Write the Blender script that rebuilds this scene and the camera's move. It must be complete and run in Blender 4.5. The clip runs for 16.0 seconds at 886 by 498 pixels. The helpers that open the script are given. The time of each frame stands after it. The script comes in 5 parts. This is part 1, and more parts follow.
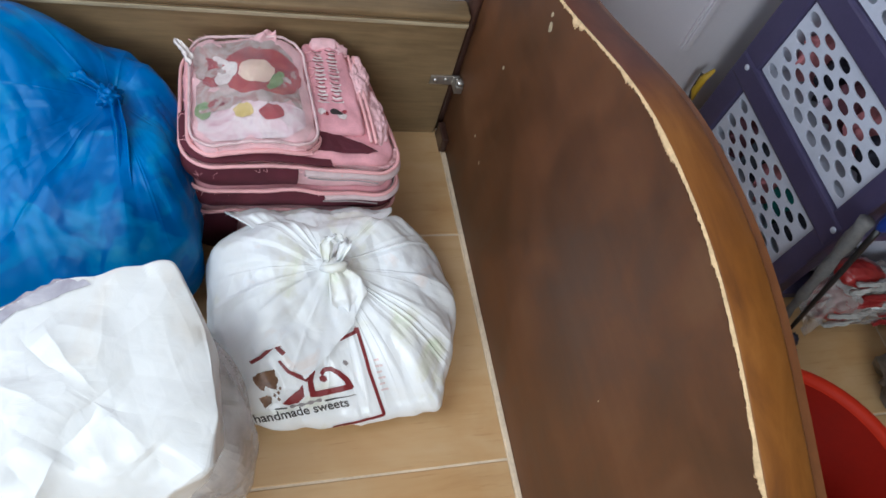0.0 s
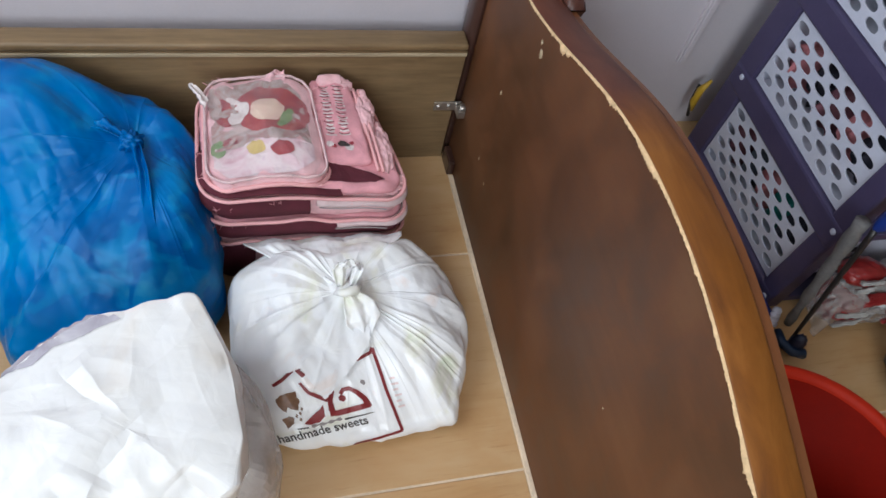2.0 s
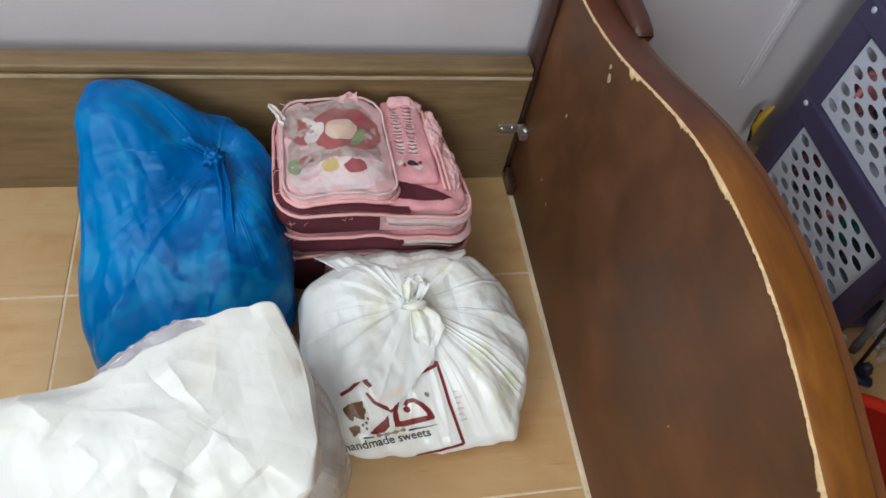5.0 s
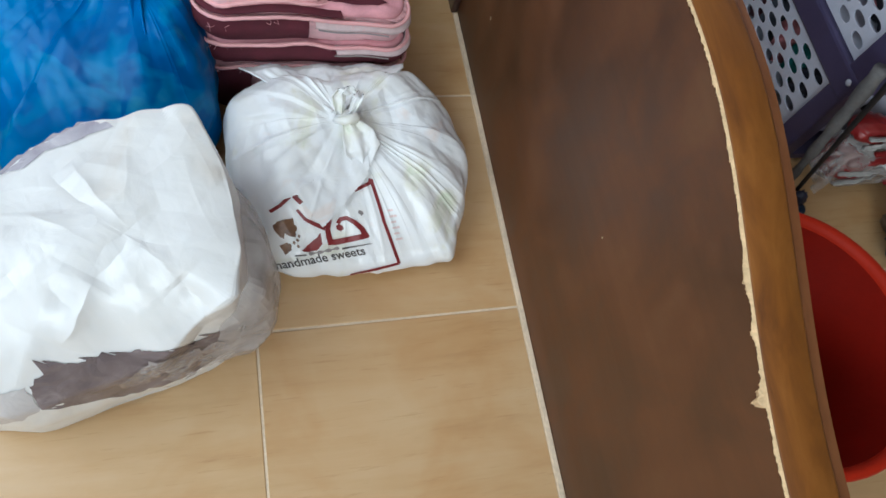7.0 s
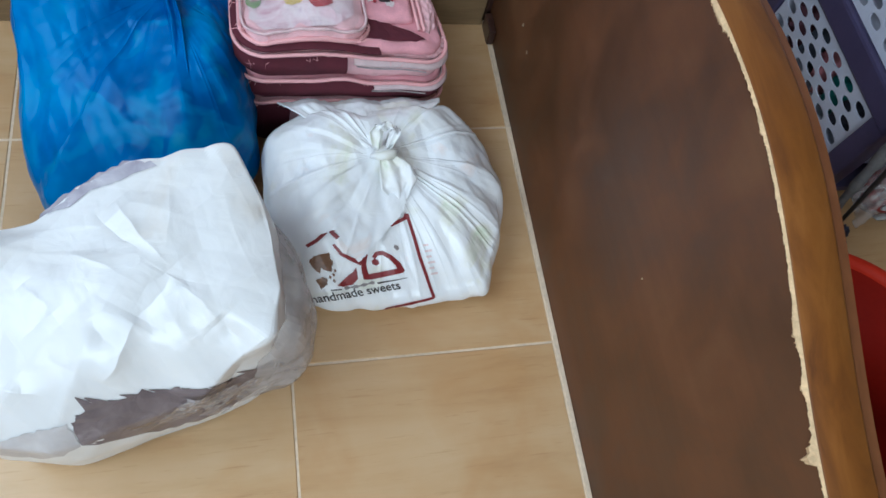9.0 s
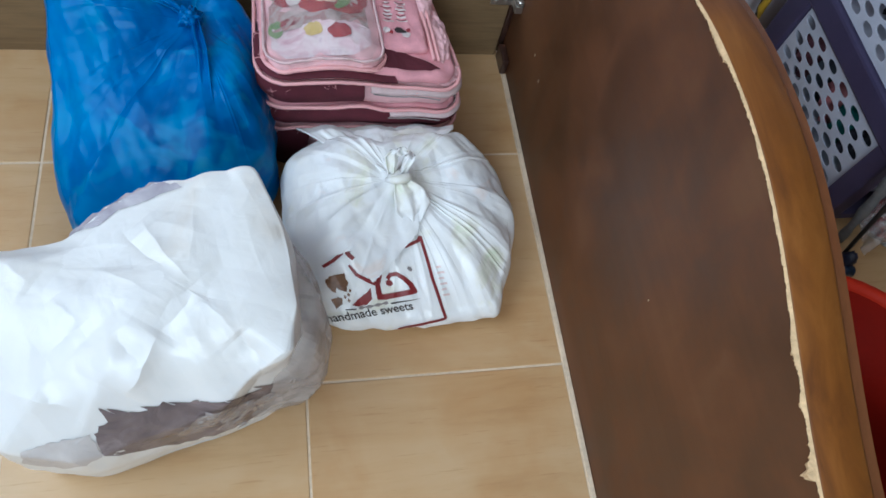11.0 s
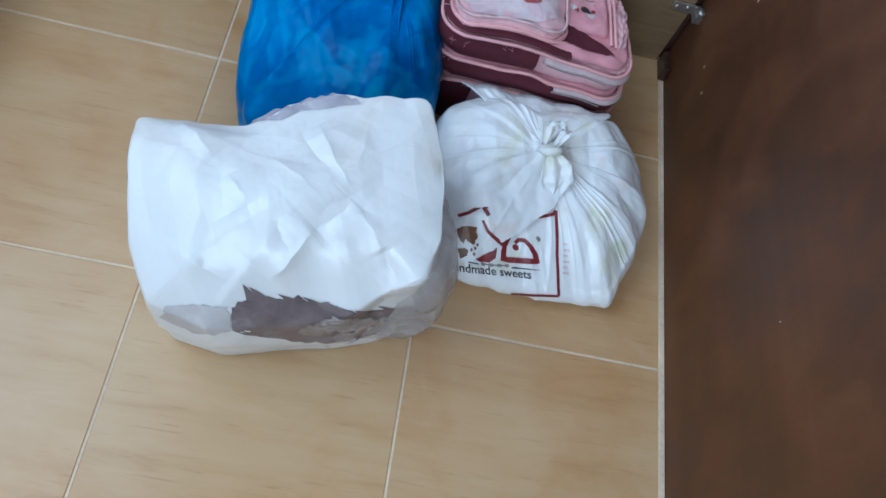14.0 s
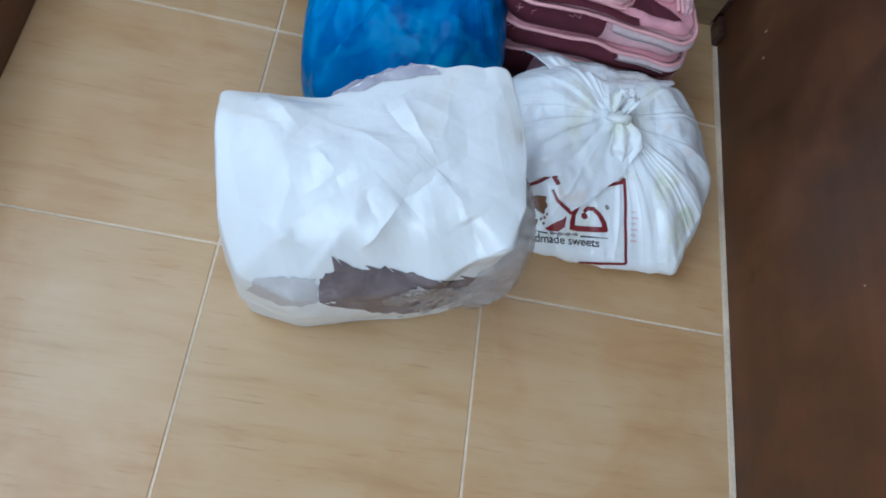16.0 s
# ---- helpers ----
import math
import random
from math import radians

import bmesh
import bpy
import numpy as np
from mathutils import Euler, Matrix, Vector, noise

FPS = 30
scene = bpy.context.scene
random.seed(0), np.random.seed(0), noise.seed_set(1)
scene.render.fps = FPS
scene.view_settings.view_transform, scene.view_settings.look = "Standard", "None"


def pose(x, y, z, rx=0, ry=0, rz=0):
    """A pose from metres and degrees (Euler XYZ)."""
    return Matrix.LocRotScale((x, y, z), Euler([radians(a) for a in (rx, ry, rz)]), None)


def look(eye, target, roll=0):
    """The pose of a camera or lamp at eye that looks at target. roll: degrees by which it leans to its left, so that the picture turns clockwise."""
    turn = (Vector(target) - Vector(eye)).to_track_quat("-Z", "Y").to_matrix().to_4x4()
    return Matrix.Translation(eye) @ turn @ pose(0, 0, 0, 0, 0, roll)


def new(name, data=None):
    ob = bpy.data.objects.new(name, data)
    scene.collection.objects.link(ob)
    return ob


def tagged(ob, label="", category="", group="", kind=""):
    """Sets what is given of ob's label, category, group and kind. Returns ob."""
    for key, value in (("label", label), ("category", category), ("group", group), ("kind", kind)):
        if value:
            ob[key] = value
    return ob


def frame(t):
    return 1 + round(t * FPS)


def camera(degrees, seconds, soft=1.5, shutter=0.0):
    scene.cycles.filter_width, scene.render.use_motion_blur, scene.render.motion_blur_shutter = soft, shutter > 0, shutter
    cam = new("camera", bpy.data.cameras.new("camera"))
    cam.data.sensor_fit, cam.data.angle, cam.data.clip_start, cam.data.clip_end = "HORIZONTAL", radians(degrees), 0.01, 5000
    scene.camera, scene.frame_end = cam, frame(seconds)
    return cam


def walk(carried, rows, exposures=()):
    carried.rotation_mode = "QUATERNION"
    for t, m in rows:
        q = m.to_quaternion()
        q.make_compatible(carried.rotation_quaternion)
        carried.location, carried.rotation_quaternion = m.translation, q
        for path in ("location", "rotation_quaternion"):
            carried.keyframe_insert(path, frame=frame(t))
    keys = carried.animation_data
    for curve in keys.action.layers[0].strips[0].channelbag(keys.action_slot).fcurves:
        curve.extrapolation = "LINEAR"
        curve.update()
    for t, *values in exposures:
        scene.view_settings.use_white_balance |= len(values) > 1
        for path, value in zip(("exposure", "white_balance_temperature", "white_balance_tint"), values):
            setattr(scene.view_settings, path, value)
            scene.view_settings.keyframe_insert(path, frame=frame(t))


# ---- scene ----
from mathutils.bvhtree import BVHTree

cam = camera(63.54, 16.0, soft=1.6, shutter=0.3)
PATH = [
    (0, (-0.3896, -0.6461, 1.0219), (-0.1053, -0.1509, 0.2010), 23.47),
    (0.5, (-0.3801, -0.6663, 1.0427), (-0.1036, -0.1512, 0.2315), 21.55),
    (1, (-0.3748, -0.6707, 1.0644), (-0.0961, -0.1474, 0.2591), 18.96),
    (1.5, (-0.3772, -0.6631, 1.0665), (-0.1169, -0.1390, 0.2556), 16.93),
    (2, (-0.3798, -0.6690, 1.0677), (-0.1258, -0.1483, 0.2526), 17.54),
    (2.5, (-0.3775, -0.6704, 1.0840), (-0.1215, -0.1267, 0.2847), 15.67),
    (3, (-0.3808, -0.6598, 1.0751), (-0.1097, -0.1216, 0.2770), 18.22),
    (3.5, (-0.4062, -0.6756, 1.0832), (-0.1907, -0.1194, 0.2805), 16.20),
    (3.7, (-0.4056, -0.6773, 1.0805), (-0.1903, -0.1211, 0.2779), 15.74),
    (5.8, (-0.4252, -0.7162, 1.0809), (-0.2382, -0.1573, 0.2730), 12.51),
    (6, (-0.4206, -0.7334, 1.0609), (-0.2222, -0.2164, 0.2282), 15.52),
    (6.5, (-0.3846, -0.7307, 1.0199), (-0.1362, -0.3496, 0.1294), 25.31),
    (7, (-0.3904, -0.7199, 1.0165), (-0.1391, -0.3448, 0.1242), 26.44),
    (7.5, (-0.3908, -0.7038, 1.0149), (-0.1526, -0.3183, 0.1235), 25.12),
    (8, (-0.4038, -0.6828, 1.0171), (-0.1744, -0.2977, 0.1232), 24.33),
    (10.5, (-0.3978, -0.7098, 1.0384), (-0.1930, -0.2742, 0.1619), 19.15),
    (11, (-0.4044, -0.7111, 1.0447), (-0.2045, -0.2726, 0.1685), 19.19),
    (11.5, (-0.4283, -0.7270, 1.0352), (-0.2326, -0.3070, 0.1490), 22.22),
    (12, (-0.4128, -0.7322, 1.0326), (-0.2171, -0.3212, 0.1422), 21.30),
    (12.5, (-0.4137, -0.7312, 1.0370), (-0.2246, -0.3247, 0.1431), 20.51),
    (13, (-0.5089, -0.7779, 1.0330), (-0.4009, -0.3177, 0.1517), 23.46),
    (13.5, (-0.5151, -0.7723, 1.0324), (-0.4048, -0.3185, 0.1482), 24.94),
    (14, (-0.5018, -0.7746, 1.0250), (-0.3884, -0.3345, 0.1342), 24.65),
    (14.5, (-0.5218, -0.7827, 1.0170), (-0.4059, -0.3490, 0.1234), 27.78),
    (15, (-0.5483, -0.7800, 1.0222), (-0.4051, -0.3368, 0.1373), 27.87),
    (15.5, (-0.5696, -0.7909, 1.0283), (-0.4254, -0.3605, 0.1373), 25.64),
    (16, (-0.6005, -0.7924, 1.0091), (-0.4828, -0.3875, 0.1023), 25.41),
]
walk(cam, [(t, look(eye, target, roll)) for t, eye, target, roll in PATH], exposures=[(0, 0.14, 5580, 4), (0.5, 0.11, 5520, 5), (1.5, 0.10, 5560, 8), (2.0, 0.13, 5780, 7), (2.5, 0.11, 5700, 7), (3.0, 0.13, 5840, 6), (3.5, 0.06, 6200, 3), (6, 0.0, 5800, 2), (8, 0.0, 5330, 1), (10.5, -0.07, 5120, 1), (11, -0.05, 5250, 2), (12.5, -0.12, 5000, 1), (13.2, -0.27, 4720, 0), (14.5, -0.28, 4760, 1), (16, -0.31, 4780, 1)])

# ---- light: daylight from a window in the west wall, plus an added south fill ----
world = bpy.data.worlds.new("sky")
scene.world = world
world.use_nodes = True
wn = world.node_tree.nodes
sky = wn.new("ShaderNodeTexSky")
sky.sky_type, sky.sun_disc, sky.sun_elevation, sky.sun_rotation = "NISHITA", False, radians(50), radians(20)
world.node_tree.links.new(sky.outputs[0], wn["Background"].inputs[0])
wn["Background"].inputs[1].default_value = 0.12

# the west wall is unseen, set close so its window light falls steeply
ROOM = (-1.6, 1.35, -2.6, 0.31, 2.6)  # west, east, south, north, height
WEST_WIN = (-1.20, 0.20, 1.02, 2.32)  # y0, y1, z0, z1
SOUTH_FILL_GAP = (-1.40, -0.20, 1.05, 2.25)  # x0, x1, z0, z1


def window_lamp(name, m, width, height, power, colour):
    lamp = bpy.data.lights.new(name, "AREA")
    lamp.shape, lamp.size, lamp.size_y, lamp.energy, lamp.color = "RECTANGLE", width, height, power, colour
    ob = new(name, lamp)
    ob.matrix_world = m
    return ob


window_lamp("window_light_west", look((ROOM[0] - 0.02, -0.50, 1.67), (0, -0.45, 0.3)), 1.36, 1.26, 23, (1.0, 0.985, 0.94))
# added fill lamp that balances the west window, no source known there
window_lamp("window_light_south", look((-0.80, ROOM[2] - 0.02, 1.65), (-0.4, 0, 0.3)), 1.15, 1.15, 35, (1.0, 0.985, 0.93))


# ---- materials ----
def material(name, rough=0.5, metal=0.0, spec=0.5, coat=0.0):
    m = bpy.data.materials.new(name)
    m.use_nodes = True
    b = m.node_tree.nodes["Principled BSDF"]
    b.inputs["Roughness"].default_value, b.inputs["Metallic"].default_value = rough, metal
    b.inputs["Specular IOR Level"].default_value, b.inputs["Coat Weight"].default_value = spec, coat
    b.inputs["Coat Roughness"].default_value = 0.2
    return m, m.node_tree.nodes, m.node_tree.links, b


def coords(n, l, scale=(1, 1, 1), space="Object", turn=(0, 0, 0)):
    c, mp = n.new("ShaderNodeTexCoord"), n.new("ShaderNodeMapping")
    mp.inputs["Scale"].default_value, mp.inputs["Rotation"].default_value = scale, turn
    l.new(c.outputs[space], mp.inputs["Vector"])
    return mp.outputs[0]


def noise_tex(n, l, vec, scale, detail=4.0, rough=0.55, warp=0.0):
    t = n.new("ShaderNodeTexNoise")
    t.inputs["Scale"].default_value, t.inputs["Detail"].default_value = scale, detail
    t.inputs["Roughness"].default_value, t.inputs["Distortion"].default_value = rough, warp
    l.new(vec, t.inputs["Vector"])
    return t.outputs["Fac"]


def ramp(n, l, fac, stops):
    r = n.new("ShaderNodeValToRGB")
    e = r.color_ramp.elements
    while len(e) < len(stops):
        e.new(0.5)
    for k, (p, c) in zip(e, stops):
        k.position, k.color = p, (*c, 1)
    l.new(fac, r.inputs[0])
    return r.outputs[0]


def mix(n, l, fac, a, b, mode="MIX"):
    x = n.new("ShaderNodeMix")
    x.data_type, x.blend_type = "RGBA", mode
    for value, socket in ((fac, x.inputs[0]), (a, x.inputs[6]), (b, x.inputs[7])):
        if isinstance(value, bpy.types.NodeSocket):
            l.new(value, socket)
        elif isinstance(value, tuple):
            socket.default_value = (*value, 1)
        else:
            socket.default_value = value
    return x.outputs[2]


def bump(n, l, b, height, strength=0.2, distance=0.002):
    k = n.new("ShaderNodeBump")
    k.inputs["Strength"].default_value, k.inputs["Distance"].default_value = strength, distance
    l.new(height, k.inputs["Height"])
    l.new(k.outputs[0], b.inputs["Normal"])
    return k


def shades(c, d):
    return tuple(max(0.0, v * d) for v in c)


def simple(name, c, rough=0.5, metal=0.0, spread=0.18, scale=18.0, grain=160.0, relief=0.15, dist=0.001, coat=0.0, spec=0.5, stretch=(1, 1, 1)):
    """A colour with blotches and grain."""
    m, n, l, b = material(name, rough, metal, spec, coat)
    v = coords(n, l, stretch)
    big, fine = noise_tex(n, l, v, scale, 5), noise_tex(n, l, v, grain, 3)
    col = ramp(n, l, big, [(0.3, shades(c, 1 - spread)), (0.7, shades(c, 1 + spread))])
    col = mix(n, l, 0.35, col, ramp(n, l, fine, [(0.3, shades(c, 1 - spread)), (0.7, shades(c, 1 + spread * 0.7))]))
    l.new(col, b.inputs["Base Color"])
    bump(n, l, b, fine, relief, dist)
    return m


def tile_material():
    m, n, l, b = material("tile_beige", 0.3, spec=0.45)
    info = n.new("ShaderNodeObjectInfo")
    shift = n.new("ShaderNodeVectorMath")
    shift.operation = "SCALE"
    comb = n.new("ShaderNodeCombineXYZ")
    for k in range(3):
        l.new(info.outputs["Random"], comb.inputs[k])
    l.new(comb.outputs[0], shift.inputs[0])
    shift.inputs["Scale"].default_value = 40.0
    add = n.new("ShaderNodeVectorMath")
    l.new(coords(n, l), add.inputs[0])
    l.new(shift.outputs[0], add.inputs[1])
    mp = n.new("ShaderNodeMapping")
    mp.inputs["Scale"].default_value = (2.0, 13, 1)
    mp.inputs["Rotation"].default_value = (0, 0, radians(2))
    l.new(add.outputs[0], mp.inputs[0])
    streak = noise_tex(n, l, mp.outputs[0], 2.2, 5, 0.6, 0.4)
    cloud = noise_tex(n, l, add.outputs[0], 5.0, 3)
    mp2 = n.new("ShaderNodeMapping")
    mp2.inputs["Scale"].default_value = (6, 90, 1)
    l.new(add.outputs[0], mp2.inputs[0])
    fine = noise_tex(n, l, mp2.outputs[0], 2.0, 4, 0.65)
    col = ramp(n, l, streak, [(0.25, (0.44, 0.255, 0.105)), (0.42, (0.56, 0.365, 0.175)), (0.6, (0.61, 0.42, 0.225)), (0.8, (0.63, 0.47, 0.275))])
    col = mix(n, l, 0.45, col, ramp(n, l, cloud, [(0.3, (0.53, 0.34, 0.165)), (0.7, (0.62, 0.46, 0.275))]))
    flecks = ramp(n, l, fine, [(0.26, (0.74, 0.62, 0.48)), (0.40, (1, 1, 1))])
    col = mix(n, l, 0.6, col, flecks, "MULTIPLY")
    place = n.new("ShaderNodeNewGeometry")
    # faint orange-brown stains across the tiles
    dark_tone = noise_tex(n, l, place.outputs["Position"], 4.5, 4, 0.6, 0.6)
    col = mix(n, l, 1.0, col, ramp(n, l, dark_tone, [(0.34, (0.93, 0.85, 0.75)), (0.54, (1, 1, 1))]), "MULTIPLY")
    tint = ramp(n, l, info.outputs["Random"], [(0.0, (0.96, 0.92, 0.88)), (0.5, (1, 1, 1)), (1.0, (1.0, 0.95, 0.88))])
    col = mix(n, l, 1.0, col, tint, "MULTIPLY")
    l.new(col, b.inputs["Base Color"])
    bump(n, l, b, streak, 0.05, 0.0006)
    return m


def wood_material(name, dark, mid, light, along="X", rough=0.42, coat=0.15, blotch=0.5, scale=1.0):
    m, n, l, b = material(name, rough, spec=0.4, coat=coat)
    st = {"X": (1.2, 16, 16), "Y": (16, 1.2, 16), "Z": (16, 16, 1.2)}[along]
    v = coords(n, l, tuple(s * scale for s in st))
    grain = noise_tex(n, l, v, 2.0, 6, 0.62, 0.6)
    cloud = noise_tex(n, l, coords(n, l, {"X": (0.6, 1.6, 1.6), "Y": (1.6, 0.6, 1.6), "Z": (1.6, 1.6, 0.6)}[along]), 7.0, 5, 0.6, 0.5)
    fine = noise_tex(n, l, v, 9.0, 4, 0.7)
    col = ramp(n, l, grain, [(0.28, dark), (0.5, mid), (0.74, light)])
    col = mix(n, l, blotch, col, ramp(n, l, cloud, [(0.3, dark), (0.52, mid), (0.72, light)]))
    col = mix(n, l, 0.25, col, ramp(n, l, fine, [(0.35, dark), (0.65, light)]))
    l.new(col, b.inputs["Base Color"])
    l.new(ramp(n, l, cloud, [(0.3, (rough * 0.85,) * 3), (0.7, (rough * 1.25,) * 3)]), b.inputs["Roughness"])
    bump(n, l, b, fine, 0.12, 0.0006)
    return m


def edge_material():
    """Golden varnish on the crest of the board, turning dark maroon towards the wall."""
    m, n, l, b = material("edge_varnish", 0.48, spec=0.35)
    base = coords(n, l)
    v = coords(n, l, (14, 2.0, 14))
    grain, fine = noise_tex(n, l, v, 3.0, 5, 0.6, 0.5), noise_tex(n, l, base, 260.0, 2)
    gold = ramp(n, l, grain, [(0.28, (0.115, 0.037, 0.006)), (0.5, (0.195, 0.068, 0.009)), (0.75, (0.26, 0.102, 0.018))])
    dark_tone = ramp(n, l, grain, [(0.3, (0.085, 0.026, 0.016)), (0.7, (0.14, 0.047, 0.027))])
    sep, add = n.new("ShaderNodeSeparateXYZ"), n.new("ShaderNodeMath")
    l.new(base, sep.inputs[0])
    wob = noise_tex(n, l, base, 14.0, 3)
    add.operation = "MULTIPLY_ADD"
    l.new(wob, add.inputs[0])
    add.inputs[1].default_value = 0.10
    l.new(sep.outputs[1], add.inputs[2])
    rng = n.new("ShaderNodeMapRange")
    rng.inputs["From Min"].default_value, rng.inputs["From Max"].default_value = -0.20, -0.08
    l.new(add.outputs[0], rng.inputs["Value"])
    l.new(mix(n, l, rng.outputs[0], gold, dark_tone), b.inputs["Base Color"])
    bump(n, l, b, fine, 0.2, 0.0005)
    return m


def plastic_film(name, stops, rough=0.3, scale=9.0, sss=0.25, wrinkle=0.5, fine_scale=60.0):
    """Thin bag plastic: soft blotches of what lies behind it, fine creases."""
    m, n, l, b = material(name, rough, spec=0.5)
    base = coords(n, l)
    cloud = noise_tex(n, l, base, scale, 4, 0.55, 0.6)
    col = ramp(n, l, cloud, stops)
    l.new(col, b.inputs["Base Color"])
    vor = n.new("ShaderNodeTexVoronoi")
    vor.feature, vor.inputs["Scale"].default_value = "DISTANCE_TO_EDGE", fine_scale * 0.45
    warp = n.new("ShaderNodeVectorMath")
    nz = n.new("ShaderNodeTexNoise")
    nz.inputs["Scale"].default_value = 14.0
    l.new(base, nz.inputs["Vector"])
    sc = n.new("ShaderNodeVectorMath")
    sc.operation, sc.inputs["Scale"].default_value = "SCALE", 0.12
    l.new(nz.outputs["Color"], sc.inputs[0])
    l.new(base, warp.inputs[0])
    l.new(sc.outputs[0], warp.inputs[1])
    l.new(warp.outputs[0], vor.inputs["Vector"])
    fine = noise_tex(n, l, warp.outputs[0], fine_scale, 4, 0.6, 1.5)
    h = n.new("ShaderNodeMath")
    h.operation = "MULTIPLY_ADD"
    l.new(vor.outputs["Distance"], h.inputs[0])
    h.inputs[1].default_value = 1.3
    less = n.new("ShaderNodeMath")
    less.operation = "MULTIPLY"
    l.new(fine, less.inputs[0])
    less.inputs[1].default_value = 0.3
    l.new(less.outputs[0], h.inputs[2])
    bump(n, l, b, h.outputs[0], wrinkle, 0.003)
    if sss:
        b.inputs["Subsurface Weight"].default_value = sss
        b.inputs["Subsurface Radius"].default_value = (0.02, 0.02, 0.02)
        b.inputs["Subsurface Scale"].default_value = 1.2
    return m


def blue_film():
    """Thin blue film: paler where it presses on what is inside, deep blue where it stands off, glossy creases."""
    m, n, l, b = material("blue_film", 0.33, spec=0.42)
    b.inputs["Specular Tint"].default_value = (0.40, 0.70, 1.0, 1)
    base = coords(n, l)
    nz = n.new("ShaderNodeTexNoise")
    nz.inputs["Scale"].default_value, nz.inputs["Detail"].default_value = 9.0, 3.0
    l.new(base, nz.inputs["Vector"])
    sc, warp = n.new("ShaderNodeVectorMath"), n.new("ShaderNodeVectorMath")
    sc.operation, sc.inputs["Scale"].default_value = "SCALE", 0.10
    l.new(nz.outputs["Color"], sc.inputs[0])
    l.new(base, warp.inputs[0])
    l.new(sc.outputs[0], warp.inputs[1])
    cloud = noise_tex(n, l, base, 7.0, 4, 0.55, 0.5)
    col = ramp(n, l, cloud, [(0.30, (0.001, 0.062, 0.25)), (0.45, (0.001, 0.114, 0.385)), (0.60, (0.002, 0.165, 0.47)), (0.74, (0.006, 0.208, 0.49))])
    press = noise_tex(n, l, warp.outputs[0], 15.0, 2.0, 0.45, 0.8)
    pale = ramp(n, l, noise_tex(n, l, base, 22.0, 3), [(0.35, (0.005, 0.185, 0.47)), (0.6, (0.014, 0.218, 0.48)), (0.75, (0.050, 0.295, 0.48))])
    touch = ramp(n, l, press, [(0.53, (0.0,) * 3), (0.61, (0.55,) * 3), (0.74, (0.80,) * 3)])
    l.new(mix(n, l, touch, col, pale), b.inputs["Base Color"])
    fine = noise_tex(n, l, warp.outputs[0], 30.0, 4, 0.6, 1.2)
    bump(n, l, b, fine, 0.12, 0.003)
    return m


M_TILE = tile_material()
M_GROUT = simple("grout", (0.70, 0.575, 0.42), 0.9, spread=0.30, scale=9, relief=0.4)
M_WALL = simple("wall_paint_lilac", (0.60, 0.565, 0.61), 0.42, spread=0.05, scale=6, grain=220, relief=0.12)
# tones for unseen walls: warm to tint the bounced light, dim to cut it
M_BOUNCE_WARM = simple("wall_bounce_warm", (0.44, 0.35, 0.26), 0.75, spread=0.06, scale=6, grain=220, relief=0.12)
M_BOUNCE_DIM = simple("wall_bounce_dim", (0.19, 0.145, 0.105), 0.75, spread=0.06, scale=6, grain=220, relief=0.12)
M_CEIL = simple("ceiling_paint", (0.80, 0.79, 0.77), 0.8, spread=0.03, scale=5)
def veneer_material():
    """Old stained veneer: cloudy dark and reddish patches, faint grain, scuffs."""
    m, n, l, b = material("footboard_veneer", 0.45, spec=0.42, coat=0.0)
    base = coords(n, l, (1.0, 1.0, 0.75), turn=(radians(-14), 0, 0))
    cloud, soft = noise_tex(n, l, base, 8.5, 6, 0.60, 0.35), noise_tex(n, l, base, 2.4, 3)
    grain = noise_tex(n, l, coords(n, l, (14, 1.0, 14)), 3.0, 5, 0.6, 0.4)
    col = ramp(n, l, cloud, [(0.28, (0.040, 0.0170, 0.0075)), (0.45, (0.074, 0.0295, 0.0112)), (0.58, (0.116, 0.0430, 0.0150)), (0.72, (0.150, 0.068, 0.027))])
    col = mix(n, l, 0.3, col, ramp(n, l, soft, [(0.35, (0.066, 0.031, 0.0135)), (0.65, (0.160, 0.065, 0.024))]))
    col = mix(n, l, 0.07, col, ramp(n, l, grain, [(0.3, (0.03, 0.013, 0.008)), (0.7, (0.22, 0.11, 0.06))]))
    l.new(col, b.inputs["Base Color"])
    l.new(ramp(n, l, cloud, [(0.3, (0.40,) * 3), (0.7, (0.60,) * 3)]), b.inputs["Roughness"])
    bump(n, l, b, grain, 0.06, 0.0004)
    return m


M_PANEL = veneer_material()
M_POST = wood_material("dark_stain", (0.025, 0.012, 0.010), (0.05, 0.022, 0.016), (0.08, 0.04, 0.03), "Z", 0.32, 0.3)
M_EDGE = edge_material()
M_LIP = wood_material("lip_wood", (0.10, 0.035, 0.012), (0.17, 0.06, 0.02), (0.23, 0.09, 0.03), "Y", 0.4, 0.2)
M_LIPDARK = wood_material("dark_maroon_stain", (0.05, 0.017, 0.012), (0.085, 0.03, 0.02), (0.12, 0.045, 0.03), "Y", 0.4, 0.15)
M_CHIP = simple("raw_chipboard", (0.66, 0.47, 0.26), 0.9, spread=0.3, scale=90, grain=400, relief=0.6)
M_RAIL = wood_material("rail_wood", (0.112, 0.072, 0.036), (0.215, 0.143, 0.072), (0.32, 0.220, 0.112), "X", 0.42, 0.05, 0.62)
M_WORN = simple("worn_wood", (0.42, 0.34, 0.22), 0.6, spread=0.4, scale=14, stretch=(1, 8, 8))
M_STEEL = simple("zinc_steel", (0.55, 0.53, 0.50), 0.35, 0.9, spread=0.25, scale=60)
